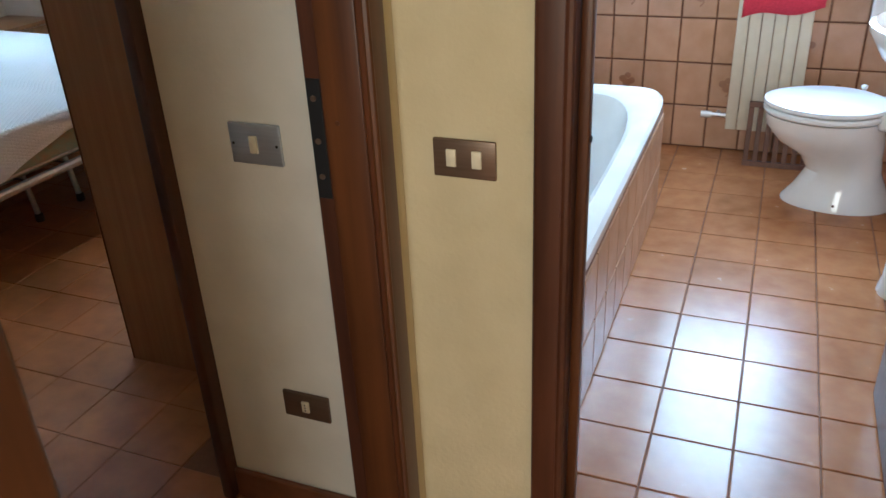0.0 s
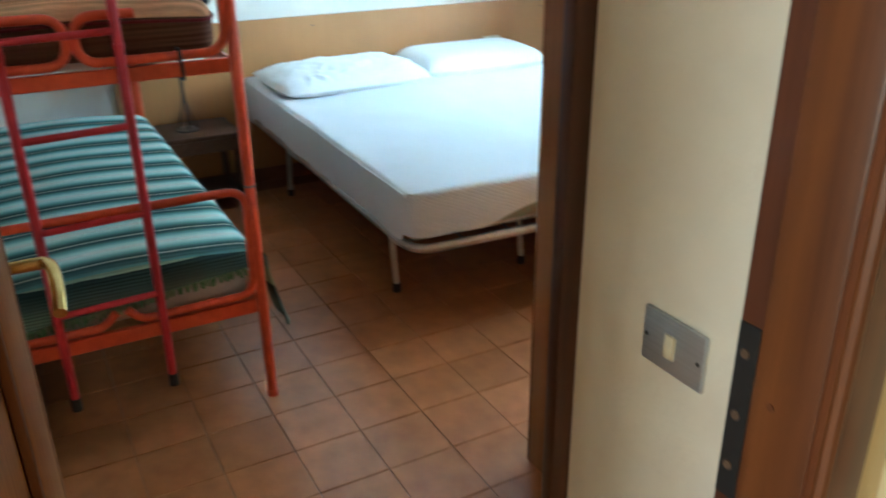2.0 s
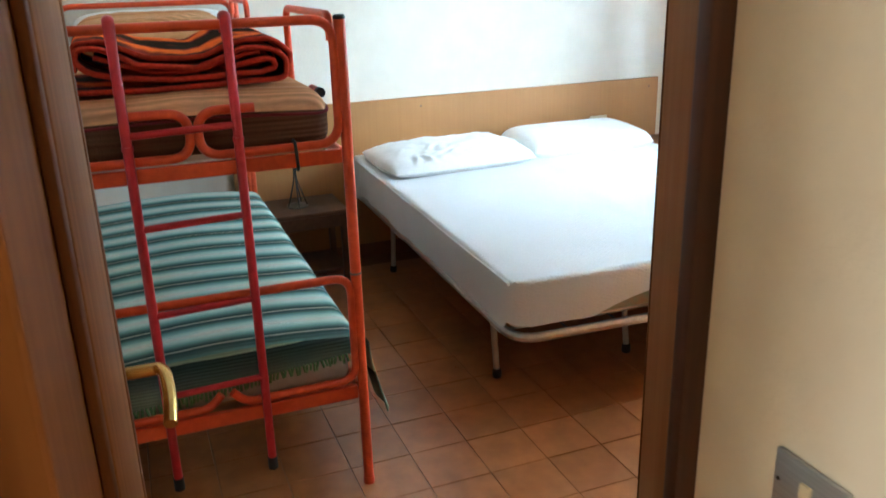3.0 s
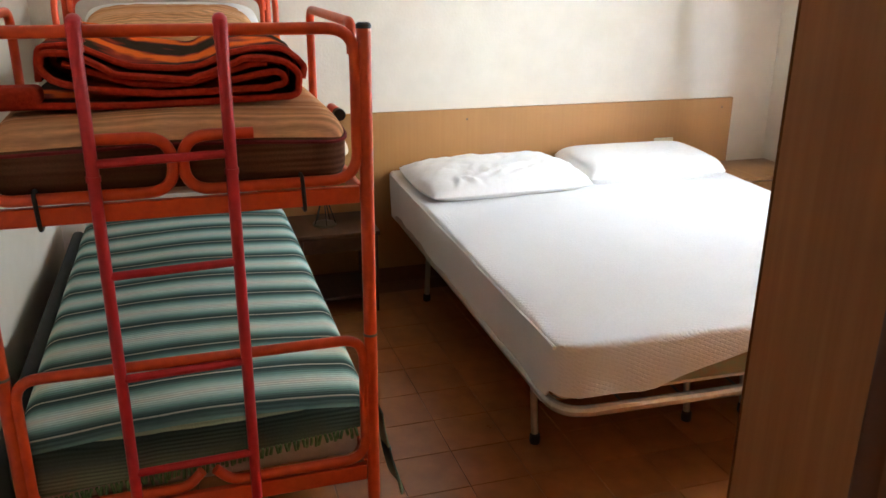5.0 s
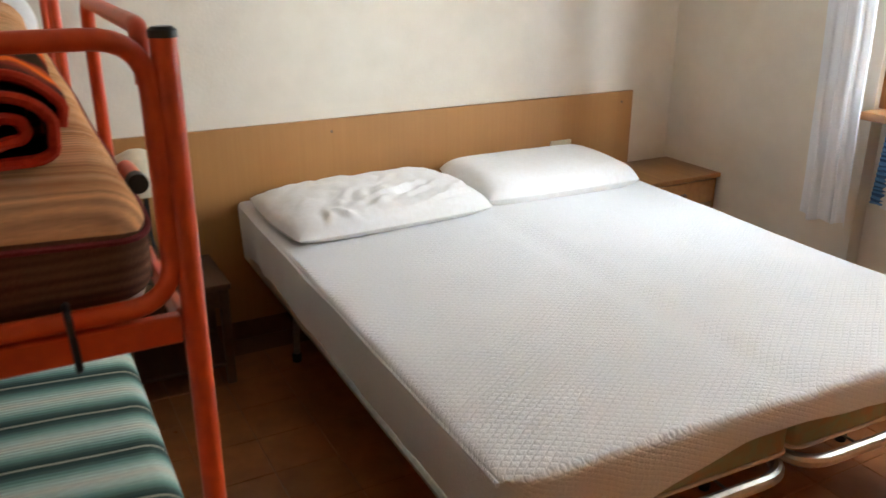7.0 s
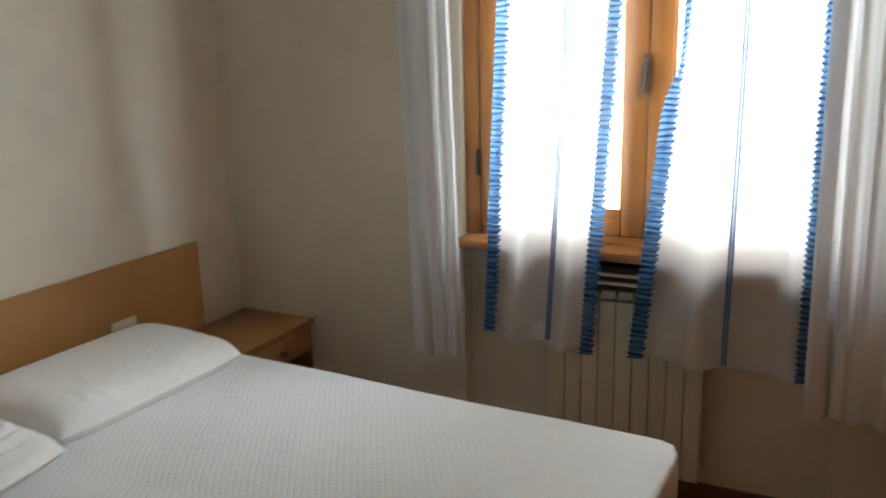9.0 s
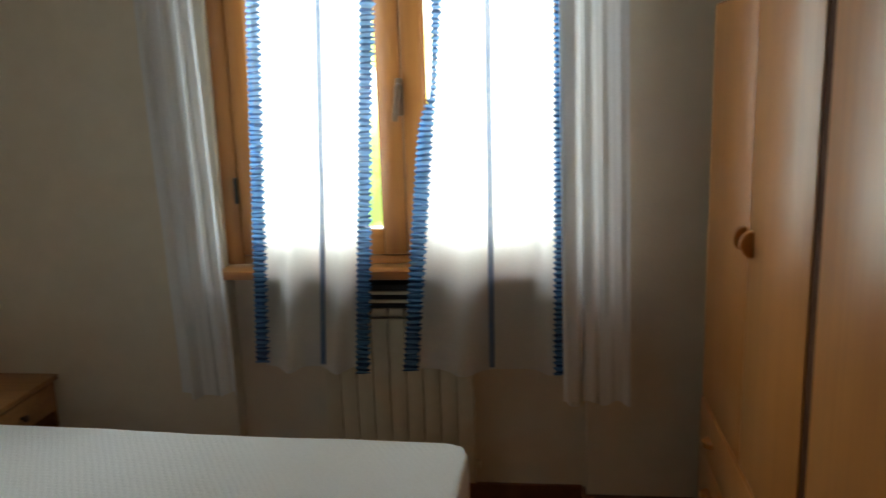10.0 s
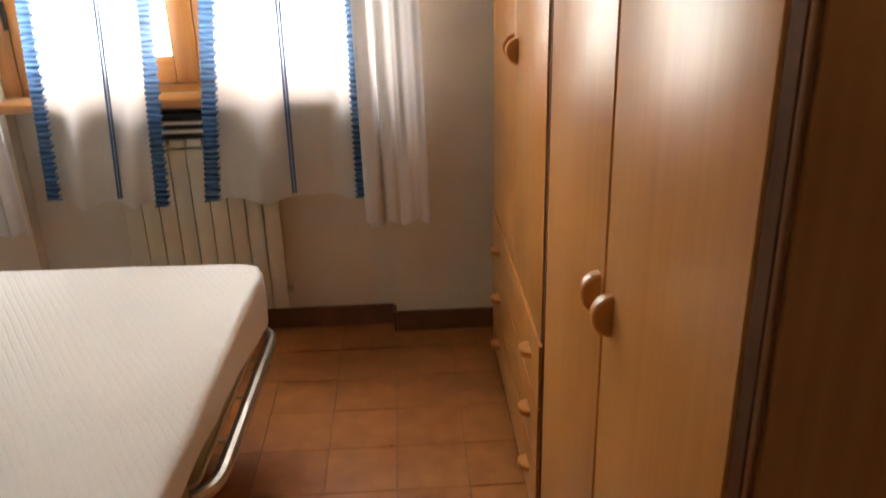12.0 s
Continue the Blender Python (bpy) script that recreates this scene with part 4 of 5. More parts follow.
# ---------- dark nightstand between the beds ----------
dn = thing("bedside_table", (-3.76, 0.11, 0), "dark stained wooden bedside table with an open shelf", "bedside table")
part("top", box((-3.925, -0.09, 0.375), (-3.59, 0.305, 0.398), 0.004, 2), "darkwood", dn)
for x in (-3.905, -3.63):
    for y in (-0.075, 0.265):
        part("leg", box((x, y, 0), (x + 0.032, y + 0.032, 0.374), 0.003), "darkwood", dn)
part("apron", box((-3.602, -0.042, 0.31), (-3.598 + 0.004, 0.264, 0.3745)), "darkwood", dn)
part("apron", box((-3.872, 0.276, 0.31), (-3.631, 0.284, 0.3745)), "darkwood", dn)
part("shelf", box((-3.90, -0.07, 0.075), (-3.60, 0.29, 0.09), 0.002), "darkwood", dn)
tl = thing("table_lamp", (-3.75, 0.08, 0.398), "small table lamp with wire stem and cream shade", "lamp")
part("base", lathe([(0.055, 0), (0.055, 0.008), (0.02, 0.016), (0.008, 0.02)], (-3.75, 0.08, 0.398), 20), "spring", tl)
for k in range(5):
    a = k * 2 * math.pi / 5
    part("wire", tube(bent([(-3.75 + 0.05 * math.cos(a), 0.08 + 0.05 * math.sin(a), 0.406), (-3.75 + 0.03 * math.cos(a), 0.08 + 0.03 * math.sin(a), 0.47), (-3.75 + 0.006 * math.cos(a), 0.08 + 0.006 * math.sin(a), 0.54), (-3.75 + 0.006 * math.cos(a), 0.08 + 0.006 * math.sin(a), 0.75)], 0.04), 0.003, 6), "plastic", tl)
part("shade", lathe([(0.132, 0.0), (0.134, 0.008), (0.128, 0.035), (0.105, 0.080), (0.070, 0.112), (0.030, 0.132), (0.010, 0.135)], (-3.75, 0.065, 0.735), 32), "shade", tl, "cream dome lamp shade")

# ---------- bunk bed ----------
bk = thing("bunk_bed", (-2.87, -0.51, 0), "orange painted tubular steel bunk bed with made-up bunks", "bunk bed")
XF, XH, YR, YL = -1.893, -3.84, -0.115, -0.905
for x in (XF, XH):
    for y in (YR, YL):
        ps = part("post", tube([(x, y, 0.006), (x, y, 1.408)], 0.0155, 14), "orange", bk)
        part("post_cap", lathe([(0.0165, 0), (0.0165, 0.008), (0.012, 0.012)], (x, y, 1.405), 14), "plastic", ps)
        part("foot_cap", lathe([(0.0175, 0.0), (0.0175, 0.02), (0.0158, 0.022)], (x, y, 0.0), 14), "orange", ps)
        part("joint_ring", tube([(x, y, 0.700), (x, y, 0.706)], 0.0168, 14), "spring", ps)

def end_guard(x, r=0.0125):
    c = (YR + YL) / 2
    half = 0.375
    def side(s):
        # from the end of one scroll round to the middle of the top bar
        q = [(c + s * 0.155, 1.197), (c + s * 0.01, 1.197), (c + s * 0.01, 1.083), (c + s * half, 1.083), (c + s * half, 1.406)]
        return [(x, y, z) for y, z in q]
    a, b = side(1), side(-1)
    line = [Vector(p) for p in a] + [Vector(p) for p in b[::-1]]
    return tube(bent(line, 0.062, 8), r, 12)
part("end_guard", end_guard(XF), "orange", bk, "bent tube guard with two scrolls at the foot")
part("end_guard", end_guard(XH), "orange", bk)
for x in (XF, XH):
    for y in (YR, YL):
        s = 1 if y == YR else -1
        for z in (1.13, 1.36):
            part("weld", tube([(x, y - s * 0.030, z), (x, y, z)], 0.006, 6), "orange", bk)

def lower_guard(x):
    c = (YR + YL) / 2
    half = 0.377
    pts = [(x, c + 0.015, 0.402), (x, c + 0.05, 0.365), (x, c + half, 0.365), (x, c + half, 0.693), (x, c - half, 0.693), (x, c - half, 0.365), (x, c - 0.05, 0.365), (x, c - 0.015, 0.402)]
    return tube(bent(pts, 0.055, 7), 0.0125, 12)
part("lower_guard", lower_guard(XF), "orange", bk, "bent tube foot guard of the lower bunk")
part("lower_guard", lower_guard(XH), "orange", bk)
def rail_bar(z0, z1):
    for x in (XF, XH):
        part("cross_rail", box((x - 0.013, YL + 0.017, z0), (x + 0.005, YR - 0.017, z1), 0.002), "orange", bk)
    for y in (YR - 0.012, YL + 0.012):
        part("side_rail", box((XH + 0.018, y - 0.006, z0), (XF - 0.018, y + 0.006, z1), 0.002), "orange", bk)
rail_bar(1.028, 1.066)
rail_bar(0.303, 0.346)
for k in range(9):
    x = XH + 0.2 + k * 0.19
    for z in (1.046, 0.325):
        part("bed_slat", box((x - 0.03, YL + 0.019, z), (x + 0.03, YR - 0.019, z + 0.012)), "spring", bk)
for y in (-0.256, -0.782):
    part("cable_tie", tube(bent([(XF - 0.018, y, 1.022), (XF + 0.017, y, 1.022), (XF + 0.017, y - 0.004, 1.10), (XF - 0.018, y - 0.004, 1.10)], 0.012, 3, closed=True), 0.0045, 8, closed=True), "plastic", bk, "black cable tie")
# side guards by the foot and the head
def side_guard(xa, xb, y):
    return tube(bent([(xa, y, 1.35), (xa, y, 1.415), (xb, y, 1.415), (xb, y, 1.06)], 0.05, 7), 0.0115, 12)
part("side_guard", side_guard(XF - 0.03, -2.50, -0.135), "orange", bk)
part("side_guard", side_guard(XH + 0.03, -3.34, -0.135), "orange", bk)
part("side_guard", side_guard(XF - 0.03, -2.50, -0.885), "orange", bk)
part("side_guard", side_guard(XH + 0.03, -3.34, -0.885), "orange", bk)

gb = part("guard_bar", tube([(-2.14, -0.146, 1.200), (-2.064, -0.143, 1.199)], 0.0125, 12), "orange", bk, "short orange bar end with a black cap")
part("end_cap", tube([(-2.068, -0.143, 1.199), (-2.046, -0.1427, 1.1988)], 0.0142, 12), "plastic", gb)

# ladder hung on the foot rail
ld = thing("bunk_ladder", (-1.87, -0.54, 0), "red painted steel ladder hooked on the bunk bed", "ladder")
for y in (-0.405, -0.672):
    st = part("stile", tube([(-1.874, y, 1.425), (-1.866, y, 1.38), (-1.868, y, 1.15), (-1.885, y, 0.16)], 0.0125, 12), "red", ld)
    part("hook", tube(bent([(-1.872, y, 1.37), (-1.872, y, 1.427), (-1.914, y, 1.427), (-1.914, y, 1.385)], 0.015, 4), 0.0125, 10, flat=1.15), "red", st)
    part("foot_tip", tube([(-1.885, y, 0.175), (-1.886, y, 0.135)], 0.0145, 12), "plastic", st)
    part("collar", tube([(-1.8685, y, 1.13), (-1.869, y, 1.118)], 0.0145, 12), "red", st)
for z in (1.157, 0.918, 0.678, 0.436):
    part("rung", tube([(-1.869 - (1.157 - z) * 0.015, -0.405, z + 0.004), (-1.869 - (1.157 - z) * 0.015, -0.672, z - 0.004)], 0.0095, 10), "red", ld)

# upper bunk bedding
def up_shape(p):
    q = Vector(p)
    if q.z > 1.17:
        q.z += 0.008 * noise.noise((q.x * 3, q.y * 3, 0.7)) + 0.012 * (1 - ((q.y + 0.51) / 0.38) ** 2)
        d = max(0.0, (q.x - (XF - 0.15)) / 0.126)
        q.z -= 0.016 * d * d
    else:
        q.x += 0.004 * noise.noise((q.y * 8, q.z * 5, 2))
    return q
um = thing("upper_mattress", (-2.87, -0.51, 1.06), "upper bunk mattress under a tan and brown striped blanket", "mattress")
part("mattress", rounded((XH + 0.03, -0.862, 1.060), (XF - 0.040, -0.160, 1.16), 0.03, 0.12), "pinkpad", um)
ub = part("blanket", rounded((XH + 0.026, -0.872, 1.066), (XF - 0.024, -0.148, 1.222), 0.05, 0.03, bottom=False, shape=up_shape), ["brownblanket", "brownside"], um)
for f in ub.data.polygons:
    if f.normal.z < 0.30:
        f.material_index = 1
xe, ye = XF - 0.024, 0.362
edge = bent([(xe - 1.86, -0.51 - ye, 1.186), (xe, -0.51 - ye, 1.186), (xe, -0.51 + ye, 1.186), (xe - 1.86, -0.51 + ye, 1.186)], 0.05, 6)
fine = []
for a, c in zip(edge, edge[1:]):
    k = max(1, int((c - a).length / 0.04))
    fine += [a.lerp(c, q / k) for q in range(k)]
part("edge_binding", tube([up_shape(p) - Vector((0, 0, 0.006)) for p in fine], 0.0045, 6), "maroon", um, "maroon woven edge of the blanket")
# brown covered pillow at the head
pb = pillow("bunk_pillow", (-3.56, -0.51, 1.285), 0.62, 0.40, 0.16, 0.0, radians(12), 0, 2.2, 0.4, "pillow under the tan striped blanket on the upper bunk")
pb.children[0].data.materials[0] = M["brownblanket"]
# a white pillow edge behind it
pw = pillow("bunk_pillow", (-3.64, -0.50, 1.30), 0.66, 0.30, 0.13, 0.0, radians(20), 0, 3.2, 0.3, "white pillow edge showing at the bunk's head")

# folded blanket: layers that turn back at their ends
fb = thing("folded_blanket", (-2.25, -0.51, 1.23), "thick folded red and orange patterned wool blanket", "blanket")
def fold_band(path, th, x0, x1, name, material, label="", rise=0.0):
    bm = bmesh.new()
    P = [Vector((0, y, z)) for y, z in path]
    n = len(P)
    rows = []
    nx = 14
    for k in range(n):
        t = (P[min(k + 1, n - 1)] - P[max(k - 1, 0)]).normalized()
        nn = Vector((0, -t.z, t.y))
        rows.append((P[k] + nn * th / 2, P[k] - nn * th / 2))
    def ring(k, i):
        x = x0 + (x1 - x0) * i / nx
        j = Vector((x, 0.008 * noise.noise((x * 5, k * 0.3, 1)), 0.006 * noise.noise((x * 6, k * 0.25, 7)) + rise * (1 - i / nx) ** 1.5))
        return [r + j for r in rows[k]]
    A = [[[bm.verts.new(v) for v in ring(k, i)] for i in range(nx + 1)] for k in range(n)]
    for k in range(n - 1):
        for i in range(nx):
            bm.faces.new((A[k][i][0], A[k][i + 1][0], A[k + 1][i + 1][0], A[k + 1][i][0]))
            bm.faces.new((A[k][i][1], A[k + 1][i][1], A[k + 1][i + 1][1], A[k][i + 1][1]))
        for i in (0, nx):
            bm.faces.new((A[k][i][0], A[k + 1][i][0], A[k + 1][i][1], A[k][i][1])).material_index = 1
    for k in (0, n - 1):
        for i in range(nx):
            bm.faces.new((A[k][i][0], A[k][i][1], A[k][i + 1][1], A[k][i + 1][0]))
    front = [a + Vector((x1, 0, 0)) for a in P]
    ob = part(name, bm, [material, "redwool"], fb, label)
    part("edge_binding", tube([p + Vector((0.002, 0.008 * noise.noise((x1 * 5, k * 0.3, 1)), 0.006 * noise.noise((x1 * 6, k * 0.25, 7)))) for k, p in enumerate(front)], th * 0.56, 7), "redwool", ob)
    return ob
def bez(pts, r=0.03, n=8):
    return [(p.y, p.z) for p in bent([(0, y, z) for y, z in pts], r, n)]
Z0 = 1.236
outer = bez([(-0.80, Z0 + 0.012), (-0.62, Z0 + 0.006), (-0.40, Z0 + 0.010), (-0.235, Z0 + 0.014), (-0.232, Z0 + 0.075), (-0.29, Z0 + 0.10), (-0.36, Z0 + 0.098), (-0.46, Z0 + 0.055), (-0.62, Z0 + 0.070), (-0.70, Z0 + 0.118), (-0.76, Z0 + 0.118), (-0.765, Z0 + 0.075), (-0.70, Z0 + 0.045), (-0.56, Z0 + 0.030), (-0.40, Z0 + 0.032), (-0.30, Z0 + 0.034), (-0.262, Z0 + 0.045), (-0.275, Z0 + 0.072), (-0.33, Z0 + 0.066), (-0.40, Z0 + 0.050)], 0.028, 5)
fold_band(outer, 0.014, -2.42, -2.03, "folded_layer", "flame")
topl = bez([(-0.77, Z0 + 0.06), (-0.772, Z0 + 0.130), (-0.70, Z0 + 0.134), (-0.60, Z0 + 0.090), (-0.46, Z0 + 0.078), (-0.36, Z0 + 0.118), (-0.27, Z0 + 0.118), (-0.222, Z0 + 0.085), (-0.226, Z0 + 0.05)], 0.03, 5)
fold_band(topl, 0.013, -2.52, -2.045, "top_layer", "flame", "orange and dark brown patterned wool top layer", 0.012)
fold_band(bez([(-0.72, Z0 + 0.096), (-0.60, Z0 + 0.052), (-0.48, Z0 + 0.044), (-0.36, Z0 + 0.082), (-0.30, Z0 + 0.086)], 0.03, 6), 0.012, -2.40, -2.04, "inner_layer", "flame")
part("trailing_corner", rounded((-2.10, -0.865, Z0 + 0.002), (-2.02, -0.77, Z0 + 0.05), 0.016, 0.03), "redwool", fb)

# lower bunk bedding
def low_shape(p):
    q = Vector(p)
    if q.z > 0.45:
        q.z += 0.008 * noise.noise((q.x * 3, q.y * 3, 3.7)) + 0.022 * (1 - ((q.y + 0.53) / 0.42) ** 2)
    if q.x > XF - 0.08:
        lim = 0.440 - 0.062 * max(0, (-0.15 - q.y) / 0.7)
        if q.z < lim:
            q.z = lim
    return q
lm = thing("lower_mattress", (-2.87, -0.51, 0.35), "lower bunk mattress under a green striped woven blanket", "mattress")
part("mattress", rounded((XH + 0.03, -0.93, 0.348), (XF - 0.034, -0.142, 0.455), 0.03, 0.12), "pinkpad", lm)
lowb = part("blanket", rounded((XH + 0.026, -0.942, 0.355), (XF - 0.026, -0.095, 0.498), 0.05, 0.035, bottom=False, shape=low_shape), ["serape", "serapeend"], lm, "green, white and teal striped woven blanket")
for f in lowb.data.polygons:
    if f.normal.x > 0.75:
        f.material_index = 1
fr = bmesh.new()
random.seed(3)
for k in range(70):
    y = -0.90 + k * 0.0108
    z = 0.440 - 0.062 * max(0, (-0.15 - y) / 0.7)
    tube([(XF - 0.020, y, z + 0.004), (XF - 0.019 + random.uniform(-0.003, 0.003), y + random.uniform(-0.006, 0.006), z - random.uniform(0.012, 0.024))], 0.0042, 5, bm=fr)
part("fringe", fr, "fringe", lm, "short green fringe along the blanket's hem")
# added roll whose dark grey stands in for the shade in this gap
gp = thing("side_bolster", (-2.87, -1.0, 0.35), "dark grey roll filling the shaded gap between lower bunk and wall", "bolster")
part("roll", rounded((XH + 0.03, -1.000, 0.30), (XF - 0.10, -0.948, 0.445), 0.024, 0.12), "greypad", gp)
part("support", box((XH + 0.1, -0.995, 0.0), (XF - 0.2, -0.955, 0.31)), "greypad", gp)
# corner of the blanket hanging down beside the post
cl = bmesh.new()
g = []
for j in range(13):
    w = j / 12
    row = []
    for i in range(9):
        u = i / 8
        x = -2.03 + 0.115 * u
        z = 0.468 - (0.19 + 0.05 * u) * w
        row.append(cl.verts.new((x + 0.012 * math.sin(5 * w + 3 * u), -0.088 + 0.022 * w + 0.020 * w * w + 0.010 * math.sin(7 * u + 2 * w) * w, z)))
    g.append(row)
for j in range(12):
    for i in range(8):
        cl.faces.new((g[j][i], g[j][i + 1], g[j + 1][i + 1], g[j + 1][i]))
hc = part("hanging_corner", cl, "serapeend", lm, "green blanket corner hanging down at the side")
sol = hc.modifiers.new("thick", "SOLIDIFY"); sol.thickness = 0.006

# ---------- wardrobe ----------
wd = thing("wardrobe", (-0.92, 1.48, 0), "tall light beech laminate wardrobe with dark edges and drawers", "wardrobe")
WX, WB, WT = -1.226, -0.645, 1.755
Y0, YA, YB, YC, YD, YE = 0.408, 0.455, 0.930, 1.420, 1.918, 2.405
part("end_panel", box((WX + 0.008, Y0, 0), (WB, Y0 + 0.012, WT), 0.002), "panel", wd, "brown laminate end panel")
part("panel_edge", box((WX + 0.001, Y0, 0), (WX + 0.0075, Y0 + 0.012, WT), 0.003, 2), "panel_side", wd)
# black strip painted in for the shade between end panel and stile
part("shadow_gap", box((WX + 0.014, Y0 + 0.0125, 0), (WX + 0.025, Y0 + 0.0165, WT)), "black", wd)
part("front_stile", box((WX + 0.003, Y0 + 0.017, 0), (WX + 0.025, YA - 0.001, WT), 0.002), "carcass", wd)
part("back_panel", box((WB - 0.012, Y0 + 0.0225, 0.05), (WB - 0.002, YE, WT - 0.02)), "panel", wd)
part("end_panel", box((WX + 0.004, YE, 0), (WB, YE + 0.018, WT), 0.002), "panel", wd)
part("divider", box((WX + 0.019, YB - 0.02, 0.05), (WX + 0.03, YB + 0.02, WT - 0.0185)), "carcass", wd)
part("divider", box((WX + 0.004, YC - 0.0115, 0), (WB - 0.013, YC + 0.0335, WT - 0.0185)), "carcass", wd)
part("top_panel", box((WX + 0.004, Y0 + 0.0225, WT - 0.018), (WB - 0.013, YE - 0.0005, WT), 0.002), "panel", wd)
part("plinth", box((WX + 0.02, YA, 0.0), (WX + 0.035, YE - 0.0005, 0.045)), "carcass", wd)
part("bottom_panel", box((WX + 0.036, Y0 + 0.0225, 0.03), (WB - 0.013, YE - 0.0005, 0.048)), "panel", wd)
def half_knob(parent, y, z, upright=True, r=0.033, th=0.022, x=None):
    """A half-round wooden tab standing out of the front."""
    x = WX if x is None else x
    bm = bmesh.new()
    rings = []
    for d, rr in ((-th / 2, r * 0.90), (-th * 0.38, r), (th * 0.38, r), (th / 2, r * 0.90)):
        ring = []
        for k in range(15):
            a = math.pi * k / 14
            out, along = rr * math.sin(a) * 0.92, rr * math.cos(a)
            ring.append(bm.verts.new((x - out, y + d, z + along) if upright else (x - out, y + along, z + d)))
        rings.append(ring)
    for a, c in zip(rings, rings[1:]):
        for k in range(15):
            bm.faces.new((a[k], a[(k + 1) % 15], c[(k + 1) % 15], c[k]))
    bm.faces.new(rings[0]); bm.faces.new(rings[-1][::-1])
    part("knob", bm, "beech", parent, "half-round wooden pull")
def wdoor(y0, y1, z0, z1):
    return part("door", box((WX, y0 + 0.002, z0), (WX + 0.018, y1 - 0.002, z1), 0.0025, 2), "beech", wd)
dA = wdoor(YA, YB - 0.004, 0.05, WT - 0.004)
dB = wdoor(YB + 0.004, YC - 0.012, 0.05, WT - 0.004)
dC = wdoor(YC + 0.034, YD, 0.562, WT - 0.004)
dD = wdoor(YD, YE, 0.562, WT - 0.004)
half_knob(dA, YB - 0.050, 0.928)
half_knob(dB, YB + 0.030, 0.928)
half_knob(dC, YD - 0.035, 1.155)
half_knob(dD, YD + 0.035, 1.155)
for k in range(3):
    z0 = 0.052 + k * 0.169
    d = part("drawer", box((WX - 0.0045, YC + 0.034, z0), (WX + 0.018, YE - 0.002, z0 + 0.166), 0.0025, 2), "beech", wd)
    for y in (1.585, 2.225):
        half_knob(d, y, z0 + 0.085, False, 0.030, 0.018, WX - 0.004)

# ---------- bathroom ----------
bw = bmesh.new()
box((BX0, BY, 0), (0.10, 2.9, H), bm=bw); box((0.80, BY, 0), (BX1, 2.9, H), bm=bw)
box((0.10, BY, 0), (0.80, 2.9, 1.0), bm=bw); box((0.10, BY, 2.25), (0.80, 2.9, H), bm=bw)
back = tagged(part("wall_bath_back", bw, "wallgrout", round_=False), "bathroom back wall with beige tiles and dark joints", "wall", **S)
w2 = thing("window_2", (0.45, 2.82, 1.0), "plain bathroom window above the radiator", "window", kind="structure")
part("window_frame", box((0.10, 2.78, 1.0), (0.145, 2.83, 2.25), 0.004), "pine", w2)
part("window_frame", box((0.755, 2.78, 1.0), (0.80, 2.83, 2.25), 0.004), "pine", w2)
part("window_frame", box((0.146, 2.78, 1.0), (0.754, 2.83, 1.045), 0.004), "pineh", w2)
part("window_frame", box((0.146, 2.78, 2.205), (0.754, 2.83, 2.25), 0.004), "pineh", w2)
tub = thing("bathtub", (-0.2, 1.1, 0), "white bathtub with a beige tiled front panel", "bathtub")
TX0, TX1, TY0, TY1, TZ = -0.553, 0.155, 0.26, 1.975, 0.505
tb = bmesh.new()
n = 40
def sup(t, a, b, e):
    c, s = math.cos(t), math.sin(t)
    return a * math.copysign(abs(c) ** (2 / e), c), b * math.copysign(abs(s) ** (2 / e), s)
cx, cy, ha, hb_ = (TX0 + TX1) / 2, (TY0 + TY1) / 2, (TX1 - TX0) / 2, (TY1 - TY0) / 2
rings = []
for a, b, z, e in ((ha - 0.004, hb_ - 0.004, TZ - 0.045, 9), (ha, hb_, TZ - 0.035, 9), (ha, hb_, TZ - 0.010, 9), (ha - 0.010, hb_ - 0.010, TZ, 9), (ha - 0.060, hb_ - 0.075, TZ, 3.4), (ha - 0.075, hb_ - 0.09, TZ - 0.012, 3.2), (ha - 0.11, hb_ - 0.15, TZ - 0.25, 3.0), (ha - 0.17, hb_ - 0.24, TZ - 0.38, 2.8), (ha - 0.30, hb_ - 0.6, TZ - 0.39, 2.5)):
    ring = []
    for k in range(n):
        x, y = sup(2 * math.pi * k / n, a, b, e)
        ring.append(tb.verts.new((cx + x, cy + y, z)))
    rings.append(ring)
for a, b in zip(rings, rings[1:]):
    for k in range(n):
        tb.faces.new((a[k], a[(k + 1) % n], b[(k + 1) % n], b[k]))
tb.faces.new(rings[-1])
part("basin", tb, "ceramic", tub, "glossy white enamel")
part("front_panel", box((TX1 - 0.045, TY0 + 0.01, 0), (TX1 - 0.020, TY1 - 0.02, TZ - 0.046)), "wallgrout", tub)
part("end_panel", box((TX0 + 0.01, TY1 - 0.045, 0), (TX1 - 0.046, TY1 - 0.022, TZ - 0.046)), "walltile", tub)

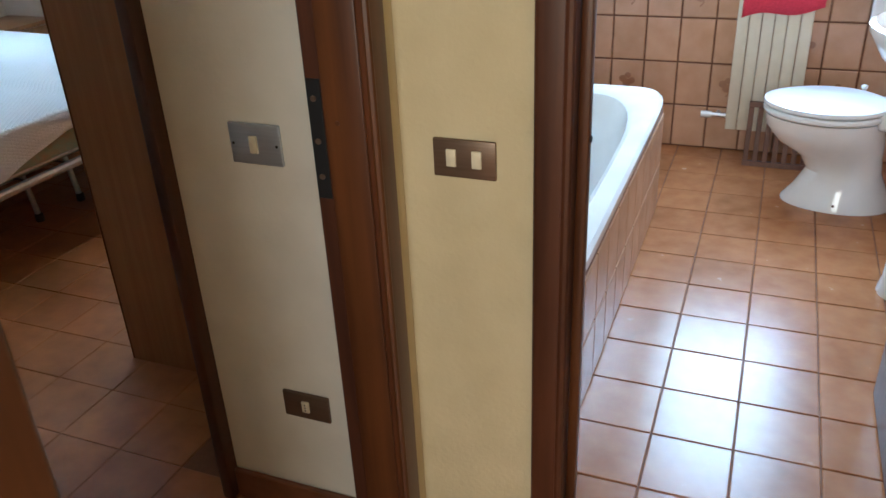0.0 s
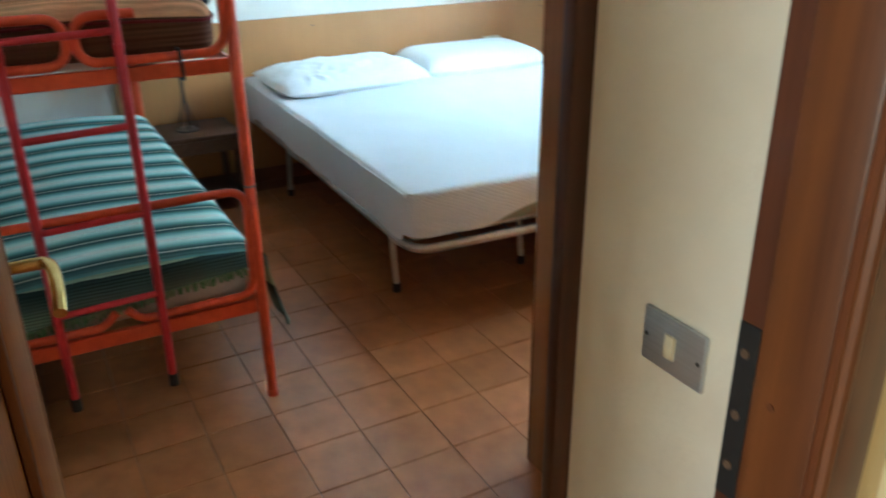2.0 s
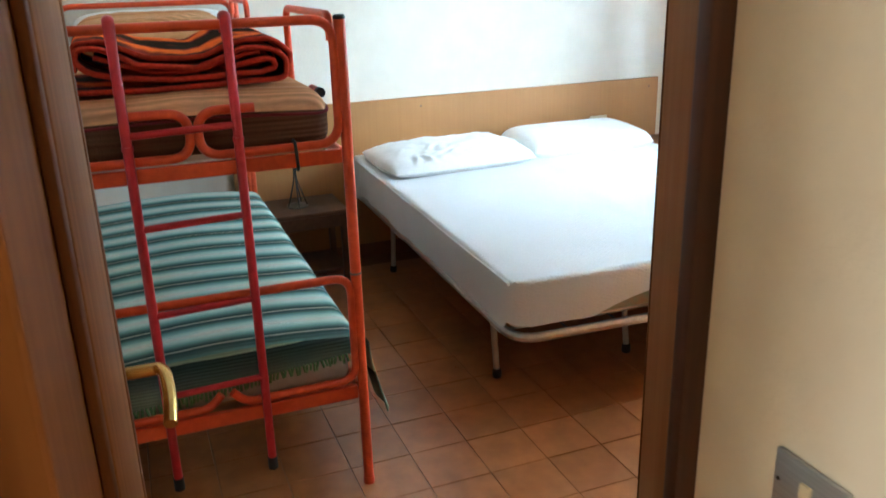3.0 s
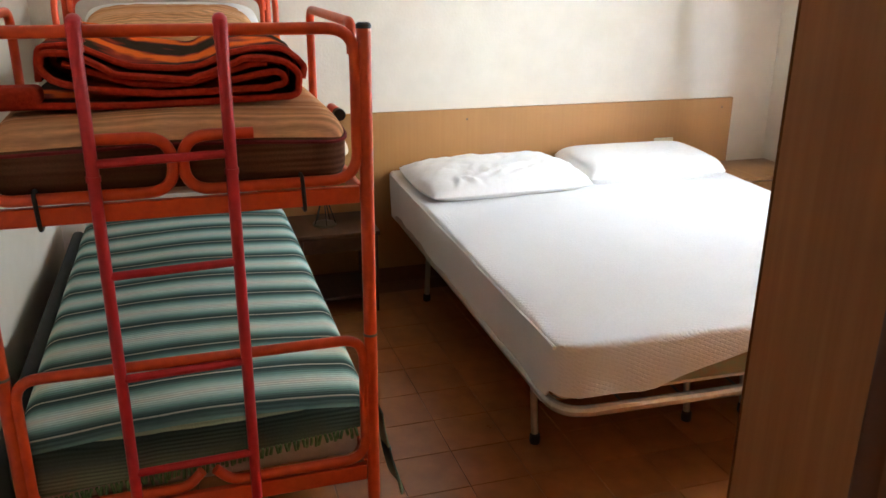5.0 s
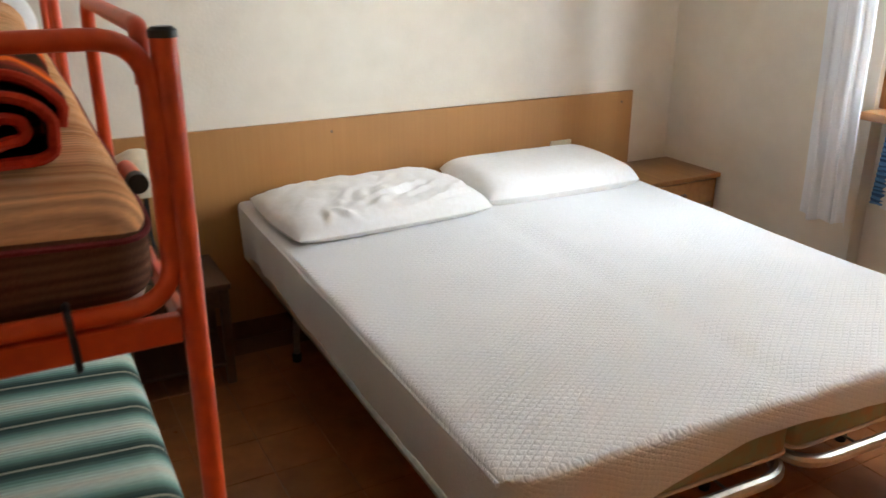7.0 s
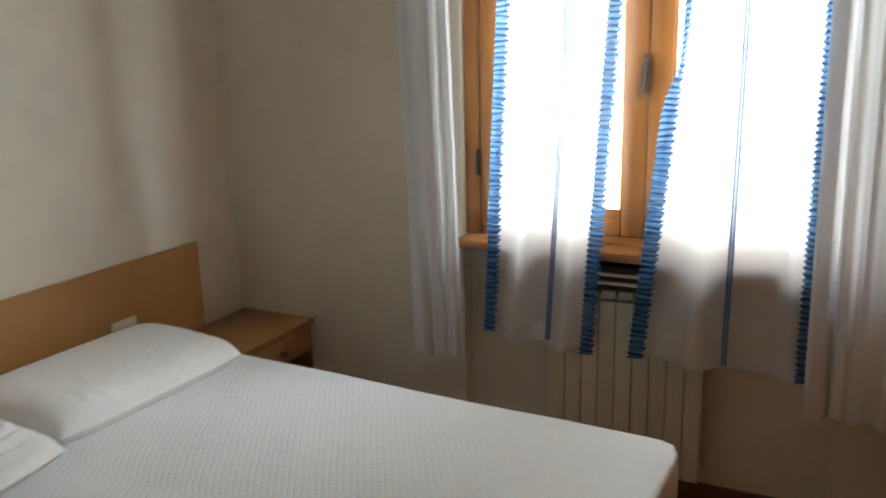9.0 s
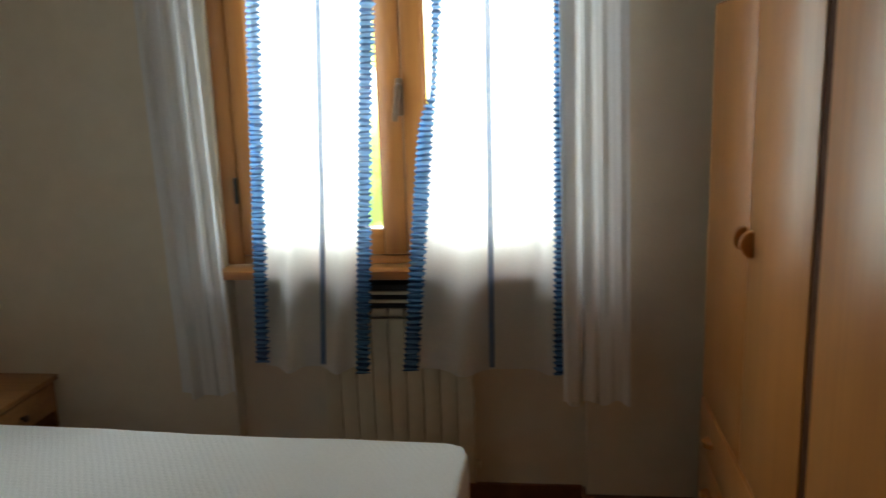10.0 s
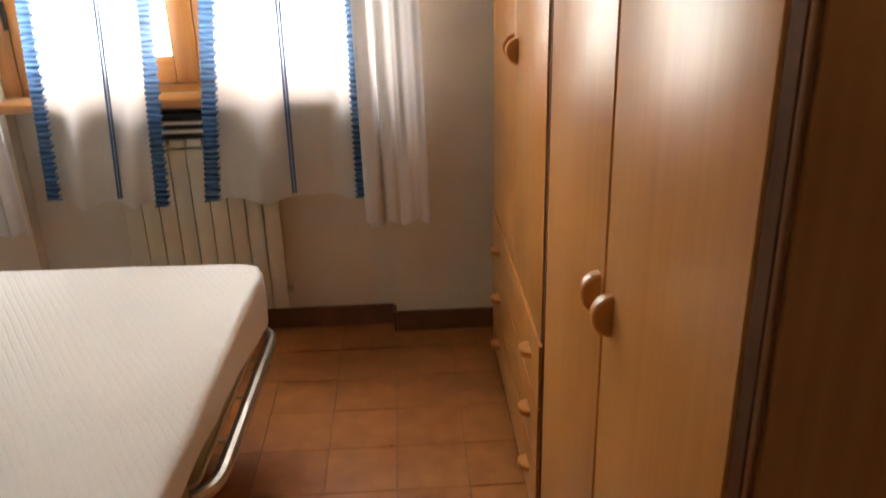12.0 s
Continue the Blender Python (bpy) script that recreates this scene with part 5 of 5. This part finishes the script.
# toilet
wc = thing("toilet", (0.80, 2.35, 0), "white ceramic toilet with a closed white lid", "toilet")
def oval_stack(stack, n=36):
    bm = bmesh.new()
    rings = []
    for c, a, w, z in stack:
        rings.append([bm.verts.new((c + a * math.cos(2 * math.pi * k / n) * (1.0 if math.cos(2 * math.pi * k / n) < 0 else 0.85), 2.235 + w * math.sin(2 * math.pi * k / n), z)) for k in range(n)])
    for a, c in zip(rings, rings[1:]):
        for k in range(n):
            bm.faces.new((a[k], a[(k + 1) % n], c[(k + 1) % n], c[k]))
    bm.faces.new(rings[0]); bm.faces.new(rings[-1][::-1])
    return bm
part("pedestal", oval_stack([(0.83, 0.225, 0.135, 0.0), (0.83, 0.223, 0.133, 0.012), (0.835, 0.185, 0.105, 0.07), (0.835, 0.150, 0.090, 0.14), (0.815, 0.165, 0.100, 0.20), (0.77, 0.215, 0.145, 0.26), (0.745, 0.235, 0.172, 0.32), (0.74, 0.238, 0.180, 0.365)]), "ceramic", wc)
part("seat", oval_stack([(0.74, 0.242, 0.188, 0.372), (0.74, 0.248, 0.194, 0.380), (0.74, 0.248, 0.194, 0.390), (0.74, 0.242, 0.188, 0.396)]), "ceramic", wc)
part("lid", oval_stack([(0.74, 0.244, 0.190, 0.401), (0.74, 0.250, 0.196, 0.408), (0.74, 0.248, 0.194, 0.420), (0.74, 0.215, 0.165, 0.430)]), "ceramic", wc, "closed glossy white lid")
part("hinge_knob", lathe([(0.008, 0), (0.008, 0.015), (0.013, 0.02), (0.012, 0.03), (0.004, 0.034)], (0.86, 2.40, 0.41), 14), "ceramic", wc)
part("neck", rounded((0.90, 2.12, 0.34), (1.155, 2.35, 0.418), 0.02, 0.08), "ceramic", wc)
part("bolt", disc((0.80, 2.112, 0.030), 0.005, -0.006, 1, 10), "rack", wc)

radiator("bathroom_radiator", 0.337, 6, 0.0515, 2.655, 2.735, 0.125, 0.92, "cream enamelled radiator on the tiled bathroom wall")
vl = thing("radiator_valve", (0.30, 2.69, 0.19), "white plastic radiator valve with a chrome pipe joint", "valve")
part("valve_head", tube([(0.225, 2.685, 0.185), (0.275, 2.685, 0.185)], 0.016, 14), "ceramic", vl)
part("joint", tube([(0.275, 2.685, 0.185), (0.337, 2.685, 0.185)], 0.011, 12), "chrome", vl)
part("pipe", tube([(0.30, 2.690, 0.185), (0.30, 2.742, 0.185)], 0.009, 12), "chrome", vl)
tw = thing("towel", (0.5, 2.65, 0.66), "bright pink towel hung over the radiator", "towel")
bm = bmesh.new()
prof = [(2.646, 0.655), (2.642, 0.75), (2.640, 0.88), (2.648, 0.925), (2.690, 0.934), (2.735, 0.927), (2.739, 0.88), (2.739, 0.80)]
rows = []
for i in range(25):
    u = i / 24
    rows.append([bm.verts.new((0.355 + 0.325 * u, y - 0.004 - 0.003 * math.sin(9 * u + z * 5) * (z < 0.9), z + ((0.05 * (u - 0.3) * 0.9 + 0.012 * math.sin(7 * u)) if (z < 0.7) else 0))) for y, z in prof])
for a, b in zip(rows, rows[1:]):
    for k in range(len(prof) - 1):
        bm.faces.new((a[k], b[k], b[k + 1], a[k + 1]))
twm = part("cloth", bm, "pinktowel", tw)
sol = twm.modifiers.new("thick", "SOLIDIFY"); sol.thickness = 0.006; sol.offset = 1.0
rk = thing("duckboard", (0.6, 2.6, 0), "brown slatted wooden duckboard leaning on the tiled wall", "duckboard")
def lean(a, b):
    bm = box(a, b, 0.002)
    for v in bm.verts:
        v.co.y += (v.co.z) * 0.22
    return bm
part("frame_bar", lean((0.435, 2.545, 0.0), (0.87, 2.567, 0.022)), "rack", rk)
part("frame_bar", lean((0.435, 2.545, 0.258), (0.87, 2.567, 0.280)), "rack", rk)
for k in range(11):
    x = 0.436 + k * 0.0405
    part("slat", lean((x, 2.547, 0.0225), (x + 0.022, 2.562, 0.2575)), "rack", rk)

sn = thing("washbasin", (1.04, 1.5, 0.0), "white ceramic washbasin on a pedestal by the bathroom wall", "washbasin")
part("basin", lathe([(0.07, 0), (0.14, 0.03), (0.22, 0.10), (0.262, 0.17), (0.265, 0.19), (0.25, 0.197), (0.21, 0.14), (0.06, 0.09)], (1.005, 1.56, 0.665), 36, 0.95, 1.1), "ceramic", sn)
part("column", lathe([(0.11, 0), (0.10, 0.05), (0.085, 0.3), (0.10, 0.68)], (1.03, 1.52, 0.0), 24), "ceramic", sn)
single("wall_cabinet_box", box((0.86, 2.66, 0.62), (1.06, 2.739, 0.80), 0.012, 3), "ceramic", "small white plastic box on the tiled bathroom wall", "box")

# ---------- floors and tiles ----------
def floor_piece(name, boxes, material, label):
    bm = bmesh.new()
    for a, b in boxes:
        box(a, b, bm=bm)
    return tagged(part(name, bm, material, round_=False), label, "floor", **S)
floor = floor_piece("floor", [((-4.08, -1.2, -0.12), (-0.2, 0.06, -0.004)), ((-0.2, -3.2, -0.12), (1.3, 0.06, -0.004)), ((-4.08, 0.06, -0.12), (-0.60, 2.9, -0.004))], "grout", "glossy brown terracotta floor tiles with dark joints")
floor_b = floor_piece("floor_bath", [((-0.60, 0.06, -0.12), (1.3, 2.9, -0.004))], "wallgrout", "glossy brown bathroom floor tiles with dark joints")

def tile_mesh(name, w, d, h, material, bevel=0.0025):
    bm = box((-w / 2, -d / 2, -h), (w / 2, d / 2, 0))
    top = [e for e in bm.edges if all(v.co.z > -1e-6 for v in e.verts)]
    bmesh.ops.bevel(bm, geom=top, offset=bevel, segments=1, affect="EDGES")
    me = bpy.data.meshes.new(name)
    bm.to_mesh(me); bm.free()
    me.materials.append(M[material])
    return me

def lay(name, me, parent, places, turn=(0, 0, 0), jitter=0.0):
    rnd = random.Random(len(places))
    for p in places:
        o = new(name, me)
        o.parent = parent
        o.location = (p[0], p[1], p[2] + rnd.uniform(-jitter, jitter))
        o.rotation_euler = turn

PT = 0.2027
tm = tile_mesh("tile", PT - 0.0020, PT - 0.0020, 0.0045, "tile", 0.0012)
near, rest = [], []
for i in range(-15, 13):
    for j in range(-16, 14):
        x, y = -1.173 + (i + 0.5) * PT, 0.053 + (j + 0.5) * PT
        if not (-3.95 + 0.06 < x < 1.1 and -3.0 < y < 2.62 + 0.06):
            continue
        if y > 0.1 and x > -0.75 or (x > -0.36 and x < 0 and y < -0.8) or (x < -0.1 and y < -1.06):
            continue
        (near if (x > -3.95 and x < -0.3 and y > -0.75 and x < -0.62 or (x < -0.3 and -0.7 < y < 0.0)) and not (x < -2.25 and y > 0.75) and not (x < -2.2 and y < -0.2) else rest).append((x, y, 0.0))
lay("tile", tm, floor, near, jitter=0.0006)
def joined(name, tiles, w, d, parent, material, z=0.0):
    verts, faces = [], []
    for x, y, _ in tiles:
        k = len(verts)
        verts += [(x - w / 2, y - d / 2, z - 0.004), (x + w / 2, y - d / 2, z - 0.004), (x + w / 2, y + d / 2, z - 0.004), (x - w / 2, y + d / 2, z - 0.004), (x - w / 2 + 0.002, y - d / 2 + 0.002, z), (x + w / 2 - 0.002, y - d / 2 + 0.002, z), (x + w / 2 - 0.002, y + d / 2 - 0.002, z), (x - w / 2 + 0.002, y + d / 2 - 0.002, z)]
        faces += [(k + 4, k + 5, k + 6, k + 7), (k, k + 1, k + 5, k + 4), (k + 1, k + 2, k + 6, k + 5), (k + 2, k + 3, k + 7, k + 6), (k + 3, k, k + 4, k + 7)]
    me = bpy.data.meshes.new(name)
    me.from_pydata(verts, [], faces)
    me.materials.append(M[material])
    o = new(name, me)
    o.parent = parent
    return tagged(o, kind="stuff")
joined("far_tiles", rest, PT - 0.0024, PT - 0.0024, floor, "tile")
bt = tile_mesh("tile", PT - 0.003, PT - 0.0015, 0.006, "bathtile")
places = [(0.334 + (i + 0.5) * PT, 0.967 + (j + 0.5) * 0.2045, 0.0) for i in range(-2, 4) for j in range(-4, 9) if 0.967 + (j + 0.5) * 0.2045 < 2.74]
lay("tile", bt, floor_b, places, jitter=0.0005)

# bathroom wall tiles, portrait, some with a painted sprig
wt = tile_mesh("tile", 0.1465, 0.1965, 0.008, "walltile", 0.003)
pl_near, pl_rest = [], []
for i in range(-4, 9):
    for j in range(0, 13):
        x, z = -0.060 + (i + 0.5) * 0.1535, 0.003 + (j + 0.5) * 0.2035
        if x > BX1 - 0.05 or x < BX0 + 0.05:
            continue
        if 0.10 - 0.06 < x < 0.80 + 0.06 and 1.0 - 0.08 < z < 2.25 + 0.08:
            continue
        (pl_near if j < 6 else pl_rest).append((x, BY - 0.006, z))
lay("tile", wt, back, pl_near + pl_rest, (radians(90), 0, 0))
def sprig(x, z):
    bm = bmesh.new()
    for dx, dz, r in ((0, 0.0, 0.020), (0.024, 0.012, 0.016), (-0.02, 0.02, 0.017), (0.004, 0.036, 0.015)):
        disc((x + dx, BY - 0.0068, z + dz), r, -0.0006, 1, 12, bm)
    tube(bent([(x, BY - 0.0068, z - 0.04), (x + 0.018, BY - 0.0068, z - 0.02), (x + 0.004, BY - 0.0068, z)], 0.015, 4), 0.004, 5, bm=bm, flat=0.3)
    part("tile_sprig", bm, "decor", back, "painted brown flower sprig")
for i, j in ((-1, 1), (2, 1), (-1, 3), (1, 3), (4, 2), (5, 1)):
    sprig(-0.060 + (i + 0.5) * 0.1535, 0.003 + (j + 0.5) * 0.2035 - 0.01)
ft = tile_mesh("tile", 0.1475, 0.1975, 0.008, "walltile", 0.003)
lay("tile", ft, tub, [(TX1 - 0.0195 + 0.004 + 0.2, TY0 + 0.02 + (k + 0.5) * 0.1535 - 1.1, 0.003 + (j + 0.5) * 0.2035) for k in range(11) for j in range(2)], (radians(90), 0, radians(90)))
